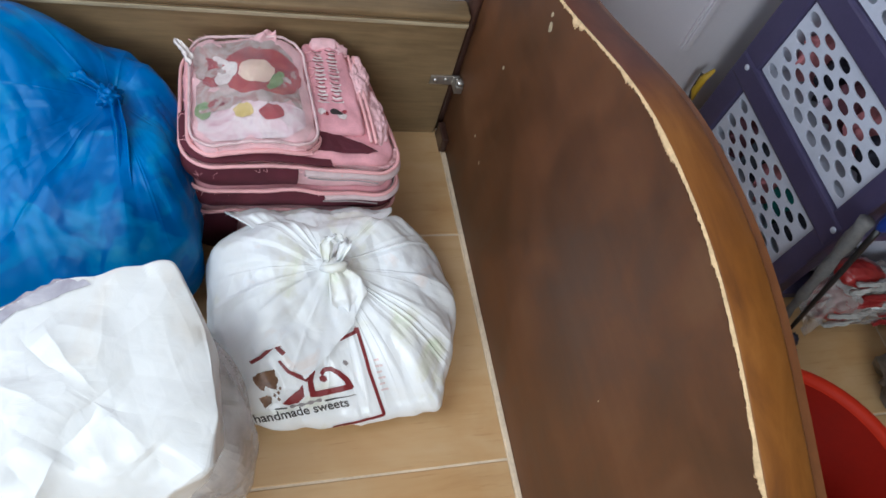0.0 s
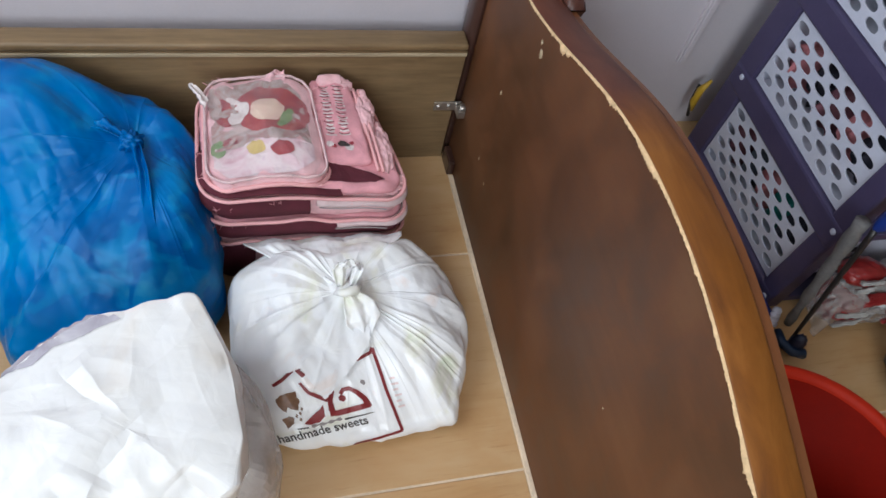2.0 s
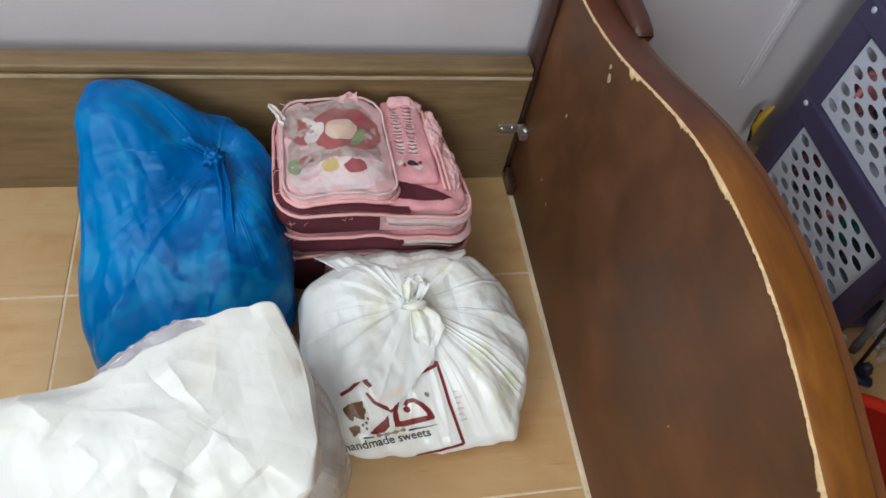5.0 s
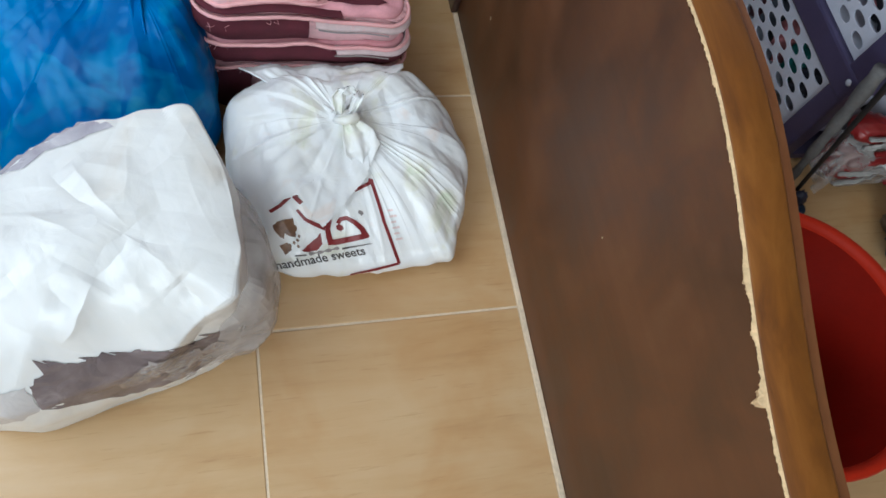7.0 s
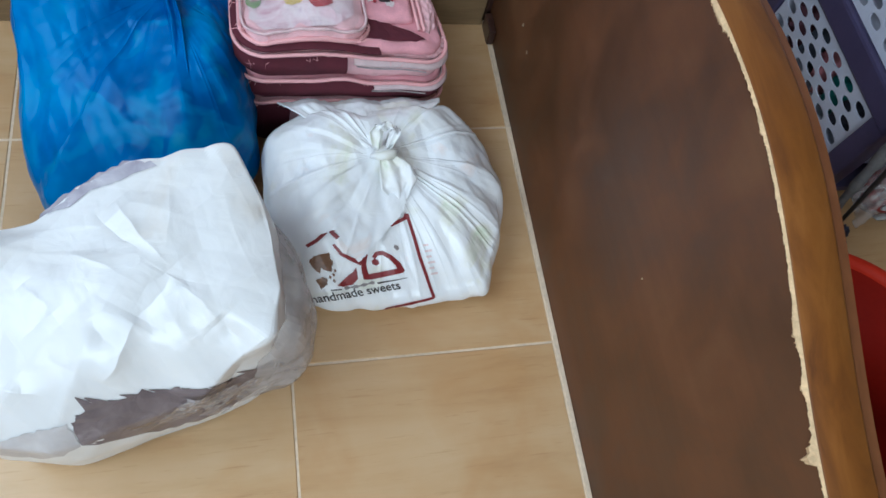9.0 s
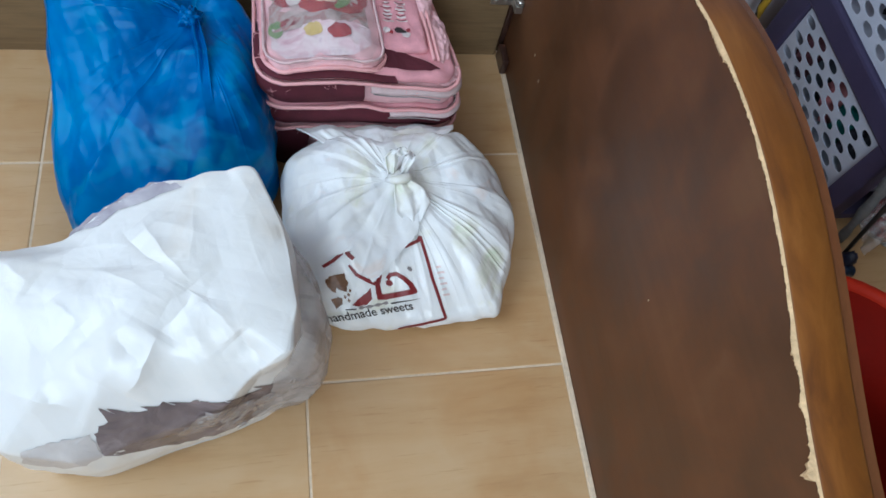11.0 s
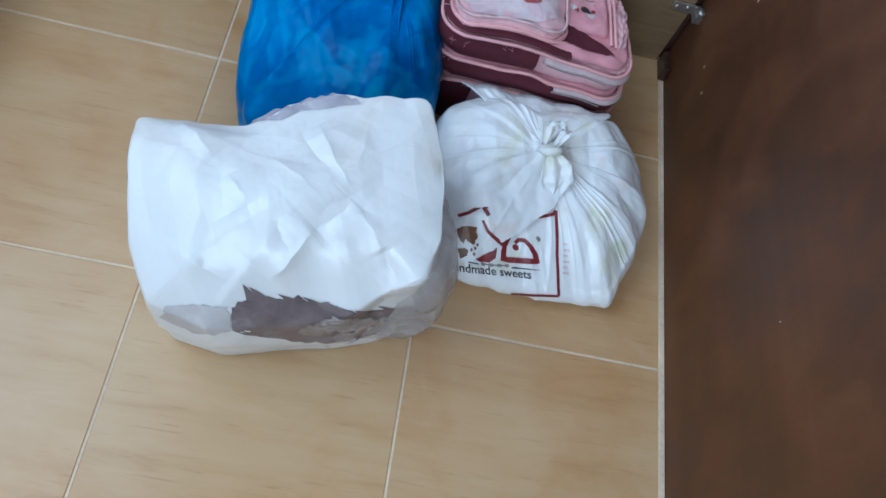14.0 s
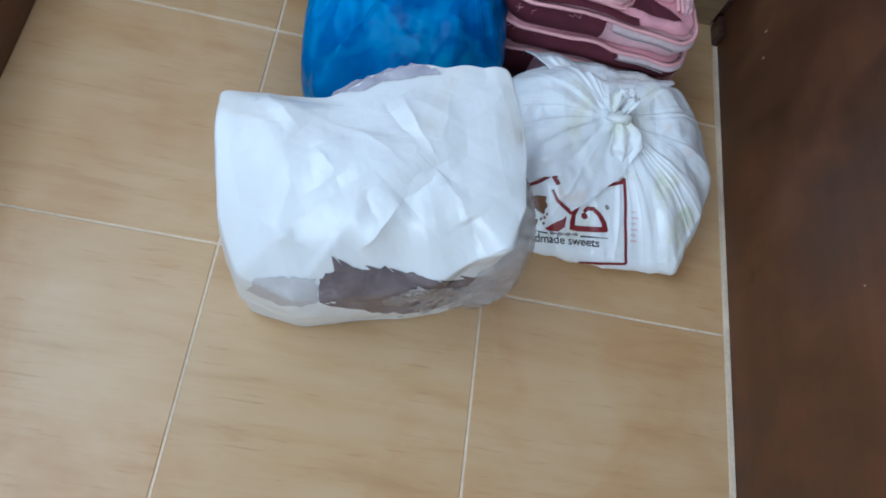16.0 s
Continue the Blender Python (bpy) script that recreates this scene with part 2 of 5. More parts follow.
M_WHITE_BAG = plastic_film("white_film", [(0.26, (0.65, 0.61, 0.55)), (0.34, (0.73, 0.71, 0.68)), (0.42, (0.765, 0.765, 0.755)), (0.7, (0.785, 0.795, 0.805))], 0.30, 7.0, 0, 0.42, 26)
M_SWEETS = plastic_film("thin_white_film", [(0.27, (0.66, 0.72, 0.56)), (0.35, (0.80, 0.80, 0.72)), (0.44, (0.86, 0.87, 0.87)), (0.64, (0.87, 0.89, 0.92)), (0.72, (0.85, 0.79, 0.77))], 0.28, 12.0, 0.08, 0.28, 34)
M_BLUE = blue_film()
def clear_film():
    m, n, l, b = material("clear_film", 0.18, spec=0.5)
    b.inputs["Base Color"].default_value = (0.62, 0.58, 0.57, 1)
    cloud = noise_tex(n, l, coords(n, l), 16.0, 4)
    l.new(ramp(n, l, cloud, [(0.3, (0.16,) * 3), (0.7, (0.50,) * 3)]), b.inputs["Alpha"])
    bump(n, l, b, noise_tex(n, l, coords(n, l), 45.0, 4, 0.6, 1.5), 0.5, 0.003)
    return m


M_CLEAR = clear_film()
M_MILKY = M_CLEAR.copy()
M_MILKY.name = "milky_film"
for node in M_MILKY.node_tree.nodes:
    if node.type == "VALTORGB":
        node.color_ramp.elements[0].color, node.color_ramp.elements[1].color = (0.34, 0.34, 0.34, 1), (0.68, 0.68, 0.68, 1)
M_VINYL = M_CLEAR.copy()
M_VINYL.name = "scuffed_vinyl"
for node in M_VINYL.node_tree.nodes:
    if node.type == "VALTORGB":
        node.color_ramp.elements[0].color, node.color_ramp.elements[1].color = (0.04, 0.04, 0.04, 1), (0.19, 0.19, 0.19, 1)
M_GREYPRINT = plastic_film("grey_print", [(0.3, (0.13, 0.105, 0.112)), (0.6, (0.205, 0.170, 0.180)), (0.75, (0.36, 0.32, 0.33))], 0.25, 22.0, 0, 0.6, 70)
M_RED_INK = simple("dark_red_ink", (0.20, 0.018, 0.022), 0.4, spread=0.2)
M_BROWN_INK = simple("brown_ink", (0.20, 0.10, 0.05), 0.4, spread=0.4, scale=60)
M_BLACK_INK = simple("black_ink", (0.03, 0.022, 0.022), 0.45)
M_GREY_INK = simple("grey_ink", (0.28, 0.25, 0.25), 0.45)
M_PINK = simple("pink_cloth", (0.72, 0.34, 0.385), 0.85, spread=0.20, scale=34, grain=500, relief=0.5)
M_PINK_PALE = simple("pale_pink_cloth", (0.76, 0.46, 0.49), 0.85, spread=0.24, scale=30, grain=500, relief=0.5)
M_MAROON = simple("maroon_cloth", (0.088, 0.011, 0.022), 0.85, spread=0.25, scale=30, grain=600, relief=0.5)
M_PIPING = simple("pink_piping", (0.80, 0.42, 0.43), 0.7, spread=0.12, grain=400, relief=0.4)
M_ZIP = simple("zip_tape", (0.66, 0.52, 0.53), 0.7, spread=0.18, scale=60, grain=700, relief=0.6)
M_PURPLE = simple("purple_plastic", (0.058, 0.048, 0.108), 0.38, spread=0.12, scale=20)
M_WHITEPL = simple("white_plastic", (0.55, 0.57, 0.68), 0.36, spread=0.06, scale=20)
M_RED = simple("red_plastic", (0.19, 0.005, 0.001), 0.6, spread=0.12, scale=14, spec=0.06)
M_RIM = simple("orange_red_rim", (0.42, 0.020, 0.005), 0.55, spread=0.12, scale=14, spec=0.15)
M_NAVY = simple("navy_plastic", (0.012, 0.016, 0.045), 0.4, spread=0.2)
M_NAVYBLUE = simple("navy_blue_plastic", (0.008, 0.028, 0.075), 0.4, spread=0.2)
M_FABRIC = simple("dark_grey_fabric", (0.13, 0.125, 0.125), 0.7, spread=0.3, scale=40)
M_BLUEPL = simple("blue_plastic", (0.012, 0.035, 0.22), 0.35, spread=0.2)
M_BLACK = simple("black_metal", (0.015, 0.013, 0.014), 0.4)
M_YELLOW = simple("yellow_plastic", (0.48, 0.30, 0.02), 0.45, spread=0.15)


# ---- mesh helpers ----
def mesh_object(name, bm, mat, parent=None, smooth=False):
    me = bpy.data.meshes.new(name)
    bmesh.ops.recalc_face_normals(bm, faces=bm.faces)
    bm.to_mesh(me)
    bm.free()
    if smooth:
        me.polygons.foreach_set("use_smooth", [True] * len(me.polygons))
    me.materials.append(mat)
    ob = new(name, me)
    ob.parent = parent
    return ob


def part(name, bm, mat, parent, label="", smooth=False):
    ob = mesh_object(name, bm, mat, parent, smooth)
    return tagged(ob, label) if label else ob


def thing(name, label, category, group="", kind=""):
    return tagged(new(name), label, category, group, kind)


def box(x0, x1, y0, y1, z0, z1, bevel=0.0, bm=None, segs=2):
    bm2 = bmesh.new()
    bmesh.ops.create_cube(bm2, size=1)
    for v in bm2.verts:
        v.co = Vector(((x0 + x1) / 2 + v.co.x * (x1 - x0), (y0 + y1) / 2 + v.co.y * (y1 - y0), (z0 + z1) / 2 + v.co.z * (z1 - z0)))
    if bevel:
        bmesh.ops.bevel(bm2, geom=bm2.edges[:], offset=bevel, segments=segs, affect="EDGES", profile=0.5)
    if bm is None:
        return bm2
    join(bm, bm2)
    return bm


def join(bm, other):
    me = bpy.data.meshes.new("tmp")
    other.to_mesh(me)
    other.free()
    bm.from_mesh(me)
    bpy.data.meshes.remove(me)


def tube(points, radius, sides=8, closed=False, bm=None):
    """A round cord through points."""
    bm = bm or bmesh.new()
    rings, count = [], len(points)
    for i, p in enumerate(points):
        p = Vector(p)
        a = Vector(points[(i - 1) % count if closed else max(i - 1, 0)])
        b = Vector(points[(i + 1) % count if closed else min(i + 1, count - 1)])
        d = (b - a).normalized()
        side = d.cross(Vector((0.13, 0.21, 0.97))).normalized()
        up = side.cross(d)
        r = radius(i / max(count - 1, 1)) if callable(radius) else radius
        rings.append([bm.verts.new(p + r * (math.cos(k) * side + math.sin(k) * up)) for k in np.arange(sides) * 2 * math.pi / sides])
    for i in range(count if closed else count - 1):
        a, b = rings[i], rings[(i + 1) % count]
        for k in range(sides):
            bm.faces.new((a[k], a[(k + 1) % sides], b[(k + 1) % sides], b[k]))
    if not closed:
        bm.faces.new(rings[0])
        bm.faces.new(rings[-1][::-1])
    return bm


def lathe(profile, centre, sides=48, bm=None):
    bm = bm or bmesh.new()
    rings = [[bm.verts.new((centre[0] + r * math.cos(a), centre[1] + r * math.sin(a), centre[2] + z)) for a in np.arange(sides) * 2 * math.pi / sides] for r, z in profile]
    for a, b in zip(rings, rings[1:]):
        for k in range(sides):
            bm.faces.new((a[k], a[(k + 1) % sides], b[(k + 1) % sides], b[k]))
    return bm


def periodic(samples, count):
    """A smooth closed curve through evenly spaced samples."""
    k = len(samples)
    f = np.fft.rfft(samples)
    out = np.zeros(count)
    th = np.arange(count) * 2 * math.pi / count
    for i, c in enumerate(f):
        w = (1 if i == 0 or (k % 2 == 0 and i == k // 2) else 2) / k
        out += w * (c.real * np.cos(i * th) - c.imag * np.sin(i * th))
    return th, out


def grid_mesh(pts):
    """A closed tube of rings (ring, angle, xyz) whose first and last ring are capped."""
    nv, nu = pts.shape[:2]
    faces = [(j * nu + i, j * nu + (i + 1) % nu, (j + 1) * nu + (i + 1) % nu, (j + 1) * nu + i) for j in range(nv - 1) for i in range(nu)]
    faces += [tuple(range(nu))[::-1], tuple((nv - 1) * nu + i for i in range(nu))]
    return pts.reshape(-1, 3).tolist(), faces


def grid_normals(p):
    du = np.roll(p, -1, 1) - np.roll(p, 1, 1)
    dv = np.gradient(p, axis=0)
    n = np.cross(du, dv)
    return n / (np.linalg.norm(n, axis=2, keepdims=True) + 1e-9)


def polygon_radius(centre, corners, count, soft):
    """Distance from the centre to a closed outline, angle by angle, with softened corners."""
    th = np.arange(count) * 2 * math.pi / count
    c = np.array(centre)
    rad = np.zeros(count)
    for a, b in zip(corners, corners[1:] + corners[:1]):
        a, e = np.array(a) - c, np.array(b) - np.array(a)
        for i, t in enumerate(th):
            d = (math.cos(t), math.sin(t))
            den = d[0] * e[1] - d[1] * e[0]
            if abs(den) < 1e-9:
                continue
            r, f = (a[0] * e[1] - a[1] * e[0]) / den, (a[0] * d[1] - a[1] * d[0]) / den
            if r > 0 and -1e-6 <= f <= 1 + 1e-6:
                rad[i] = max(rad[i], r)
    for _ in range(soft):
        rad = 0.5 * rad + 0.25 * (np.roll(rad, 1) + np.roll(rad, -1))
    return th, rad


def creases(q, cell, seed, warp=0.007):
    """Flat facets that meet in straight creases: random heights on a triangle lattice, joined by planes."""
    rng = np.random.RandomState(seed)
    table = rng.rand(64, 64) - 0.5
    x = q[..., 0] + warp * np.sin(q[..., 1] * 37 + seed) + 0.6 * warp * np.sin(q[..., 0] * 61 + 2 * seed)
    y = q[..., 1] + warp * np.sin(q[..., 0] * 41 + 3 * seed) + 0.6 * warp * np.sin(q[..., 1] * 71 + seed)
    x, y = x / cell, y / cell
    k = (x + y) * 0.366
    i, j = np.floor(x + k).astype(int), np.floor(y + k).astype(int)
    u, v = x + k - i, y + k - j
    a, d = table[i % 64, j % 64], table[(i + 1) % 64, (j + 1) % 64]
    b, c = table[(i + 1) % 64, j % 64], table[i % 64, (j + 1) % 64]
    return np.where(u > v, a * (1 - u) + b * (u - v) + d * v, a * (1 - v) + c * (v - u) + d * u)


def bag_points(centre, corners, shoulders, knot, nu=240, nv=140, foot=0.86, shoulder=0.84, crown=0.012, pleats=0.006, pleat_count=26, crumple=0.006, cell=16.0, seed=1.0, soft=14, smooth=5, belly=0.5, facet=0.0, facet_cell=9.0, dome=0.0, pleat_way=None, folds=(), axes=None, fine=1.0):
    """The skin of a filled plastic bag: flat foot, bulging side, shoulder, and a top gathered to the knot."""
    th, rad = polygon_radius(centre, corners, nu, soft)
    _, sh = periodic(shoulders, nu)
    c, k = np.array(centre), np.array(knot)
    p = np.zeros((nv, nu, 3))
    ring = np.stack([np.cos(th), np.sin(th)], 1)
    vs = np.linspace(0, 1, nv)
    for j, v in enumerate(vs):
        if v < 0.12:
            s = v / 0.12
            p[j, :, :2] = c + ring * (rad * foot * (0.02 + 0.98 * s))[:, None]
            p[j, :, 2] = 0.002
        elif v < 0.5:
            s = (v - 0.12) / 0.38
            f = foot + (1 - foot) * math.sin(math.pi * min(s / (2 * belly), 0.5)) if s < belly else shoulder + (1 - shoulder) * math.cos(math.pi / 2 * (s - belly) / (1 - belly)) ** 0.7
            p[j, :, :2] = c + ring * (rad * f)[:, None]
            p[j, :, 2] = 0.002 + sh * s
        else:
            w = (v - 0.5) / 0.5
            a = c + ring * (rad * shoulder)[:, None]
            p[j, :, :2] = a * (1 - w) + (k[:2] + ring * 0.008) * w
            g = w * (1 - dome) + dome * (1 - (1 - w) ** 2.2)
            p[j, :, 2] = 0.002 + sh * (1 - g) + k[2] * g + crown * math.sin(math.pi * w) * (1 - w) * 2
    for _ in range(smooth):
        q = p.copy()
        q[1:-1] = 0.5 * p[1:-1] + 0.125 * (p[2:] + p[:-2] + np.roll(p, 1, 1)[1:-1] + np.roll(p, -1, 1)[1:-1])
        p = q
    nrm = grid_normals(p)
    if (nrm[nv // 3] * np.concatenate([ring, np.zeros((nu, 1))], 1)).sum() < 0:
        nrm = -nrm
    off = np.zeros((nv, nu))
    jitter = np.array([noise.noise(Vector((math.cos(t) * 2.5, math.sin(t) * 2.5, seed))) for t in th])
    size = np.array([max(0.0, 0.35 + 1.5 * noise.noise(Vector((math.cos(t) * 4, math.sin(t) * 4, seed + 9)))) for t in th])
    fold = np.exp(-5.0 * np.abs(np.sin(0.5 * pleat_count * th + 6.0 * jitter))) - 0.25
    fold2 = np.exp(-4.0 * np.abs(np.sin(0.5 * (pleat_count * 0.6) * th + 9.0 * jitter + 1.0))) - 0.25
    if pleat_way is not None:
        size = size * (0.25 + 0.75 * np.clip(np.cos(th - pleat_way) * 1.6, 0.0, 1.0))
    for j, v in enumerate(vs):
        w = max(0.0, (v - 0.40) / 0.60)
        off[j] += pleats * (math.sin(math.pi * min(1.0, w * 1.02)) ** 0.8 * (0.3 + 0.7 * w) * fold * size + 0.7 * math.sin(math.pi * min(1.0, w * 1.3)) * (w < 0.77) * fold2 * np.minimum(size, 0.8))
        low = min(1.0, v / 0.16)
        for i in range(nu):
            x = Vector(p[j, i])
            y = x + Vector((noise.noise(x * 8 + Vector((seed, 0, 0))), noise.noise(x * 8 + Vector((0, seed, 7))), noise.noise(x * 8 + Vector((3, 1, seed))))) * 0.045
            h = crumple * (abs(noise.noise(y * cell + Vector((seed, 0, 4)))) * 2.0 - 0.5 + 0.4 * (abs(noise.noise(y * cell * 2.3)) * 2 - 0.5))
            off[j, i] += low * h
    if facet:
        flat = np.stack([p[..., 0] + 0.55 * p[..., 2], p[..., 1] - 0.85 * p[..., 2]], 2)
        rise = np.minimum(1.0, vs / 0.16)[:, None]
        off += rise * (2.0 * facet * creases(flat, facet_cell, int(seed * 10)) + 1.0 * fine * facet * creases(flat[..., ::-1] + 0.3, facet_cell * 0.55, int(seed * 10) + 5, 0.004) + 0.34 * fine * facet * creases(flat + 0.7, facet_cell * 0.27, int(seed * 10) + 9, 0.002))
    for a, b, height, width in folds:
        # a pinched fold: steep on one side, fading on the other
        a, e = np.array(a), np.array(b) - np.array(a)
        length = np.hypot(*e)
        q = (p[..., :2] if axes is None else np.stack([(p - np.array(axes[0])) @ np.array(axes[1]), (p - np.array(axes[0])) @ np.array(axes[2])], 2)) - a
        s = (q * e).sum(2) / length ** 2
        d = (q[..., 0] * e[1] - q[..., 1] * e[0]) / length + 0.0022 * np.sin(s * 5.0 + height * 900) + 0.0006 * np.sin(s * 17.0 + height * 3000)
        # on a slanted face the folds are sharp two-sided creases instead
        shape = np.exp(-np.abs(d) / (0.42 * width)) if axes is not None else np.where(d > 0, np.clip(1 - d / width, 0, 1) ** 1.5, np.clip(1 + d / (0.26 * width), 0, 1))
        off += height * shape * np.clip(np.sin(np.pi * np.clip(s, 0, 1)), 0, 1) ** 0.8 * (np.array(vs) > 0.4)[:, None]
    off -= off[nv // 6:].mean() * np.minimum(1.0, vs / 0.16)[:, None]
    off *= np.clip((1.0 - vs) / 0.09, 0.0, 1.0)[:, None]  # drawn tight at the knot
    p = p + nrm * off[:, :, None]
    p[:, :, 2] = np.maximum(p[:, :, 2], 0.0015)
    return p


def skin(name, pts, mat, parent, crisp=0.20):
    verts, faces = grid_mesh(pts)
    me = bpy.data.meshes.new(name)
    me.from_pydata(verts, [], faces)
    me.polygons.foreach_set("use_smooth", [True] * len(me.polygons))
    me.materials.append(mat)
    ob = new(name, me)
    ob.parent = parent
    bm = bmesh.new()
    bm.from_mesh(me)
    bmesh.ops.recalc_face_normals(bm, faces=bm.faces)
    for e in bm.edges:
        if len(e.link_faces) == 2 and e.calc_face_angle(0.0) > crisp:
            e.smooth = False
    bm.to_mesh(me)
    from_tree = BVHTree.FromBMesh(bm)
    bm.free()
    return ob, from_tree


def lump(bm, centre, size, turn=(0, 0, 0), rough=0.25, seed=0.0, sub=4):
    """A crumpled round lump joined into bm."""
    b2 = bmesh.new()
    bmesh.ops.create_icosphere(b2, subdivisions=sub, radius=1)
    m = pose(*centre, *turn) @ Matrix.Diagonal((*size, 1))
    for v in b2.verts:
        d = v.co.normalized()
        f = 1 + rough * (abs(noise.noise(d * 2.3 + Vector((seed, 0, 0)))) * 1.6 - 0.4) + 0.4 * rough * noise.noise(d * 6 + Vector((0, seed, 0)))
        v.co = m @ (d * f)
    join(bm, b2)
    return bm


def ribbon(bm, spine, widths, across, thick=0.0012, waves=3, amp=0.004, seed=0.0, n=24, k=10):
    """A crinkled strip of film along a spine, with two sides."""
    spine = [Vector(s) for s in spine]
    across = Vector(across).normalized()
    rows = []
    for i in range(n + 1):
        s = i / n * (len(spine) - 1)
        a = min(int(s), len(spine) - 2)
        f = s - a
        p = spine[a].lerp(spine[a + 1], f)
        d = (spine[a + 1] - spine[a]).normalized()
        w = widths[a] * (1 - f) + widths[a + 1] * f
        up = across.cross(d).normalized()
        rows.append([(p + across * w * (j / k - 0.5) + up * (amp * math.sin(waves * math.pi * j / k + 2 * seed) + amp * noise.noise(Vector((i * 0.3, j * 0.5, seed)))), up) for j in range(k + 1)])
    top = [[bm.verts.new(q + u * thick) for q, u in r] for r in rows]
    low = [[bm.verts.new(q - u * thick) for q, u in r] for r in rows]
    for i in range(n):
        for j in range(k):
            bm.faces.new((top[i][j], top[i][j + 1], top[i + 1][j + 1], top[i + 1][j]))
            bm.faces.new((low[i][j], low[i + 1][j], low[i + 1][j + 1], low[i][j + 1]))
    for i in range(n):
        bm.faces.new((top[i][0], top[i + 1][0], low[i + 1][0], low[i][0]))
        bm.faces.new((top[i][k], low[i][k], low[i + 1][k], top[i + 1][k]))
    for j in range(k):
        bm.faces.new((top[0][j], low[0][j], low[0][j + 1], top[0][j + 1]))
        bm.faces.new((top[n][j], top[n][j + 1], low[n][j + 1], low[n][j]))
    return bm


def drape(bm, tree, origin, u, v, lift=0.0009):
    """Lay a flat print (x, y in millimetres on the plane origin, u, v) on a surface."""
    o, u, v = Vector(origin), Vector(u).normalized(), Vector(v).normalized()
    w = u.cross(v).normalized()
    for q in bm.verts:
        p = o + u * q.co.x * 0.001 + v * q.co.y * 0.001
        hit, nor, _, _ = tree.ray_cast(p + w * 0.25, -w)
        q.co = (hit + (nor if nor.dot(w) > 0 else -nor) * 0.3 * lift + w * lift) if hit else p
    return bm


def stroke(bm, pts, width, step=4.0):
    """A painted line (millimetres) of a width that may change along it."""
    dense = []
    for (a, b), i in zip(zip(pts, pts[1:]), range(len(pts))):
        k = max(1, int(math.dist(a, b) / step))
        dense += [(a[0] + (b[0] - a[0]) * f / k, a[1] + (b[1] - a[1]) * f / k) for f in range(k)]
    dense.append(pts[-1])
    rows = []
    for i, p in enumerate(dense):
        a, b = dense[max(i - 1, 0)], dense[min(i + 1, len(dense) - 1)]
        d = Vector((b[0] - a[0], b[1] - a[1])).normalized()
        w = width(i / (len(dense) - 1)) if callable(width) else width
        rows.append([bm.verts.new((p[0] - d.y * w * s, p[1] + d.x * w * s, 0)) for s in (-0.5, 0, 0.5)])
    for a, b in zip(rows, rows[1:]):
        for k in range(2):
            bm.faces.new((a[k], a[k + 1], b[k + 1], b[k]))
    return bm


def patch(bm, outline, rings=8, jag=0.0, seed=0.0, dense=6):
    """A filled print with an uneven outline (millimetres)."""
    pts = []
    for a, b in zip(outline, outline[1:] + outline[:1]):
        for f in range(dense):
            x, y = a[0] + (b[0] - a[0]) * f / dense, a[1] + (b[1] - a[1]) * f / dense
            pts.append((x + jag * noise.noise(Vector((x * 0.13, y * 0.13, seed))) + 0.4 * jag * noise.noise(Vector((x * 0.5, y * 0.5, seed))), y + jag * noise.noise(Vector((x * 0.13, y * 0.13, seed + 5))) + 0.5 * jag * noise.noise(Vector((x * 0.5, y * 0.5, seed + 7)))))
    cx, cy = sum(p[0] for p in pts) / len(pts), sum(p[1] for p in pts) / len(pts)
    loops = [[bm.verts.new((cx + (x - cx) * s / rings, cy + (y - cy) * s / rings, 0)) for x, y in pts] for s in range(1, rings + 1)]
    bm.faces.new(loops[0])
    for a, b in zip(loops, loops[1:]):
        for i in range(len(pts)):
            k = (i + 1) % len(pts)
            bm.faces.new((a[i], a[k], b[k], b[i]))
    return bm


def lettering(text, size, at, angle=0.0):
    """Flat letters in millimetres."""
    cu = bpy.data.curves.new("letters", "FONT")
    cu.body, cu.size, cu.offset = text, size, size * 0.012
    ob = bpy.data.objects.new("letters", cu)
    me = ob.to_mesh()
    bm = bmesh.new()
    bm.from_mesh(me)
    ob.to_mesh_clear()
    bpy.data.objects.remove(ob)
    bpy.data.curves.remove(cu)
    bmesh.ops.triangulate(bm, faces=bm.faces[:])
    bm.transform(Matrix.Translation((*at, 0)) @ Matrix.Rotation(radians(angle), 4, "Z"))
    return bm


# ---- the room ----
W, E, S, N, H = ROOM


def wall_with_hole(name, axis, at0, at1, lo, hi, hole, mat=None):
    bm = bmesh.new()
    a0, a1, z0, z1 = hole if hole else (None,) * 4
    spans = [(lo, hi, 0, H)] if not hole else [(lo, a0, 0, H), (a1, hi, 0, H), (a0, a1, 0, z0), (a0, a1, z1, H)]
    for a, b, c, d in spans:
        box(*((at0, at1, a, b) if axis == "x" else (a, b, at0, at1)), c, d, bm=bm)
    return tagged(mesh_object(name, bm, mat or M_WALL), "unseen room wall toned to set the bounced light" if mat else "lilac white painted plaster room wall", "wall", kind="structure")


wall_with_hole("wall_north", "y", N, N + 0.12, W - 0.12, E + 0.12, None)
# south and east walls are out of view, coloured only for their bounce
wall_with_hole("wall_south", "y", S - 0.12, S, W - 0.12, E + 0.12, SOUTH_FILL_GAP, M_BOUNCE_WARM)
wall_with_hole("wall_west", "x", W - 0.12, W, S, N, WEST_WIN)
wall_with_hole("wall_east", "x", E, E + 0.12, S, N, None, M_BOUNCE_DIM)
tagged(mesh_object("ceiling", box(W - 0.12, E + 0.12, S - 0.12, N + 0.12, H, H + 0.1), M_CEIL), "plain white painted room ceiling", "ceiling", kind="structure")

# ---- the bed: footboard with an arched crest, rail along the wall, far end board ----
BED_MID, BED_HALF = -0.31, 0.61


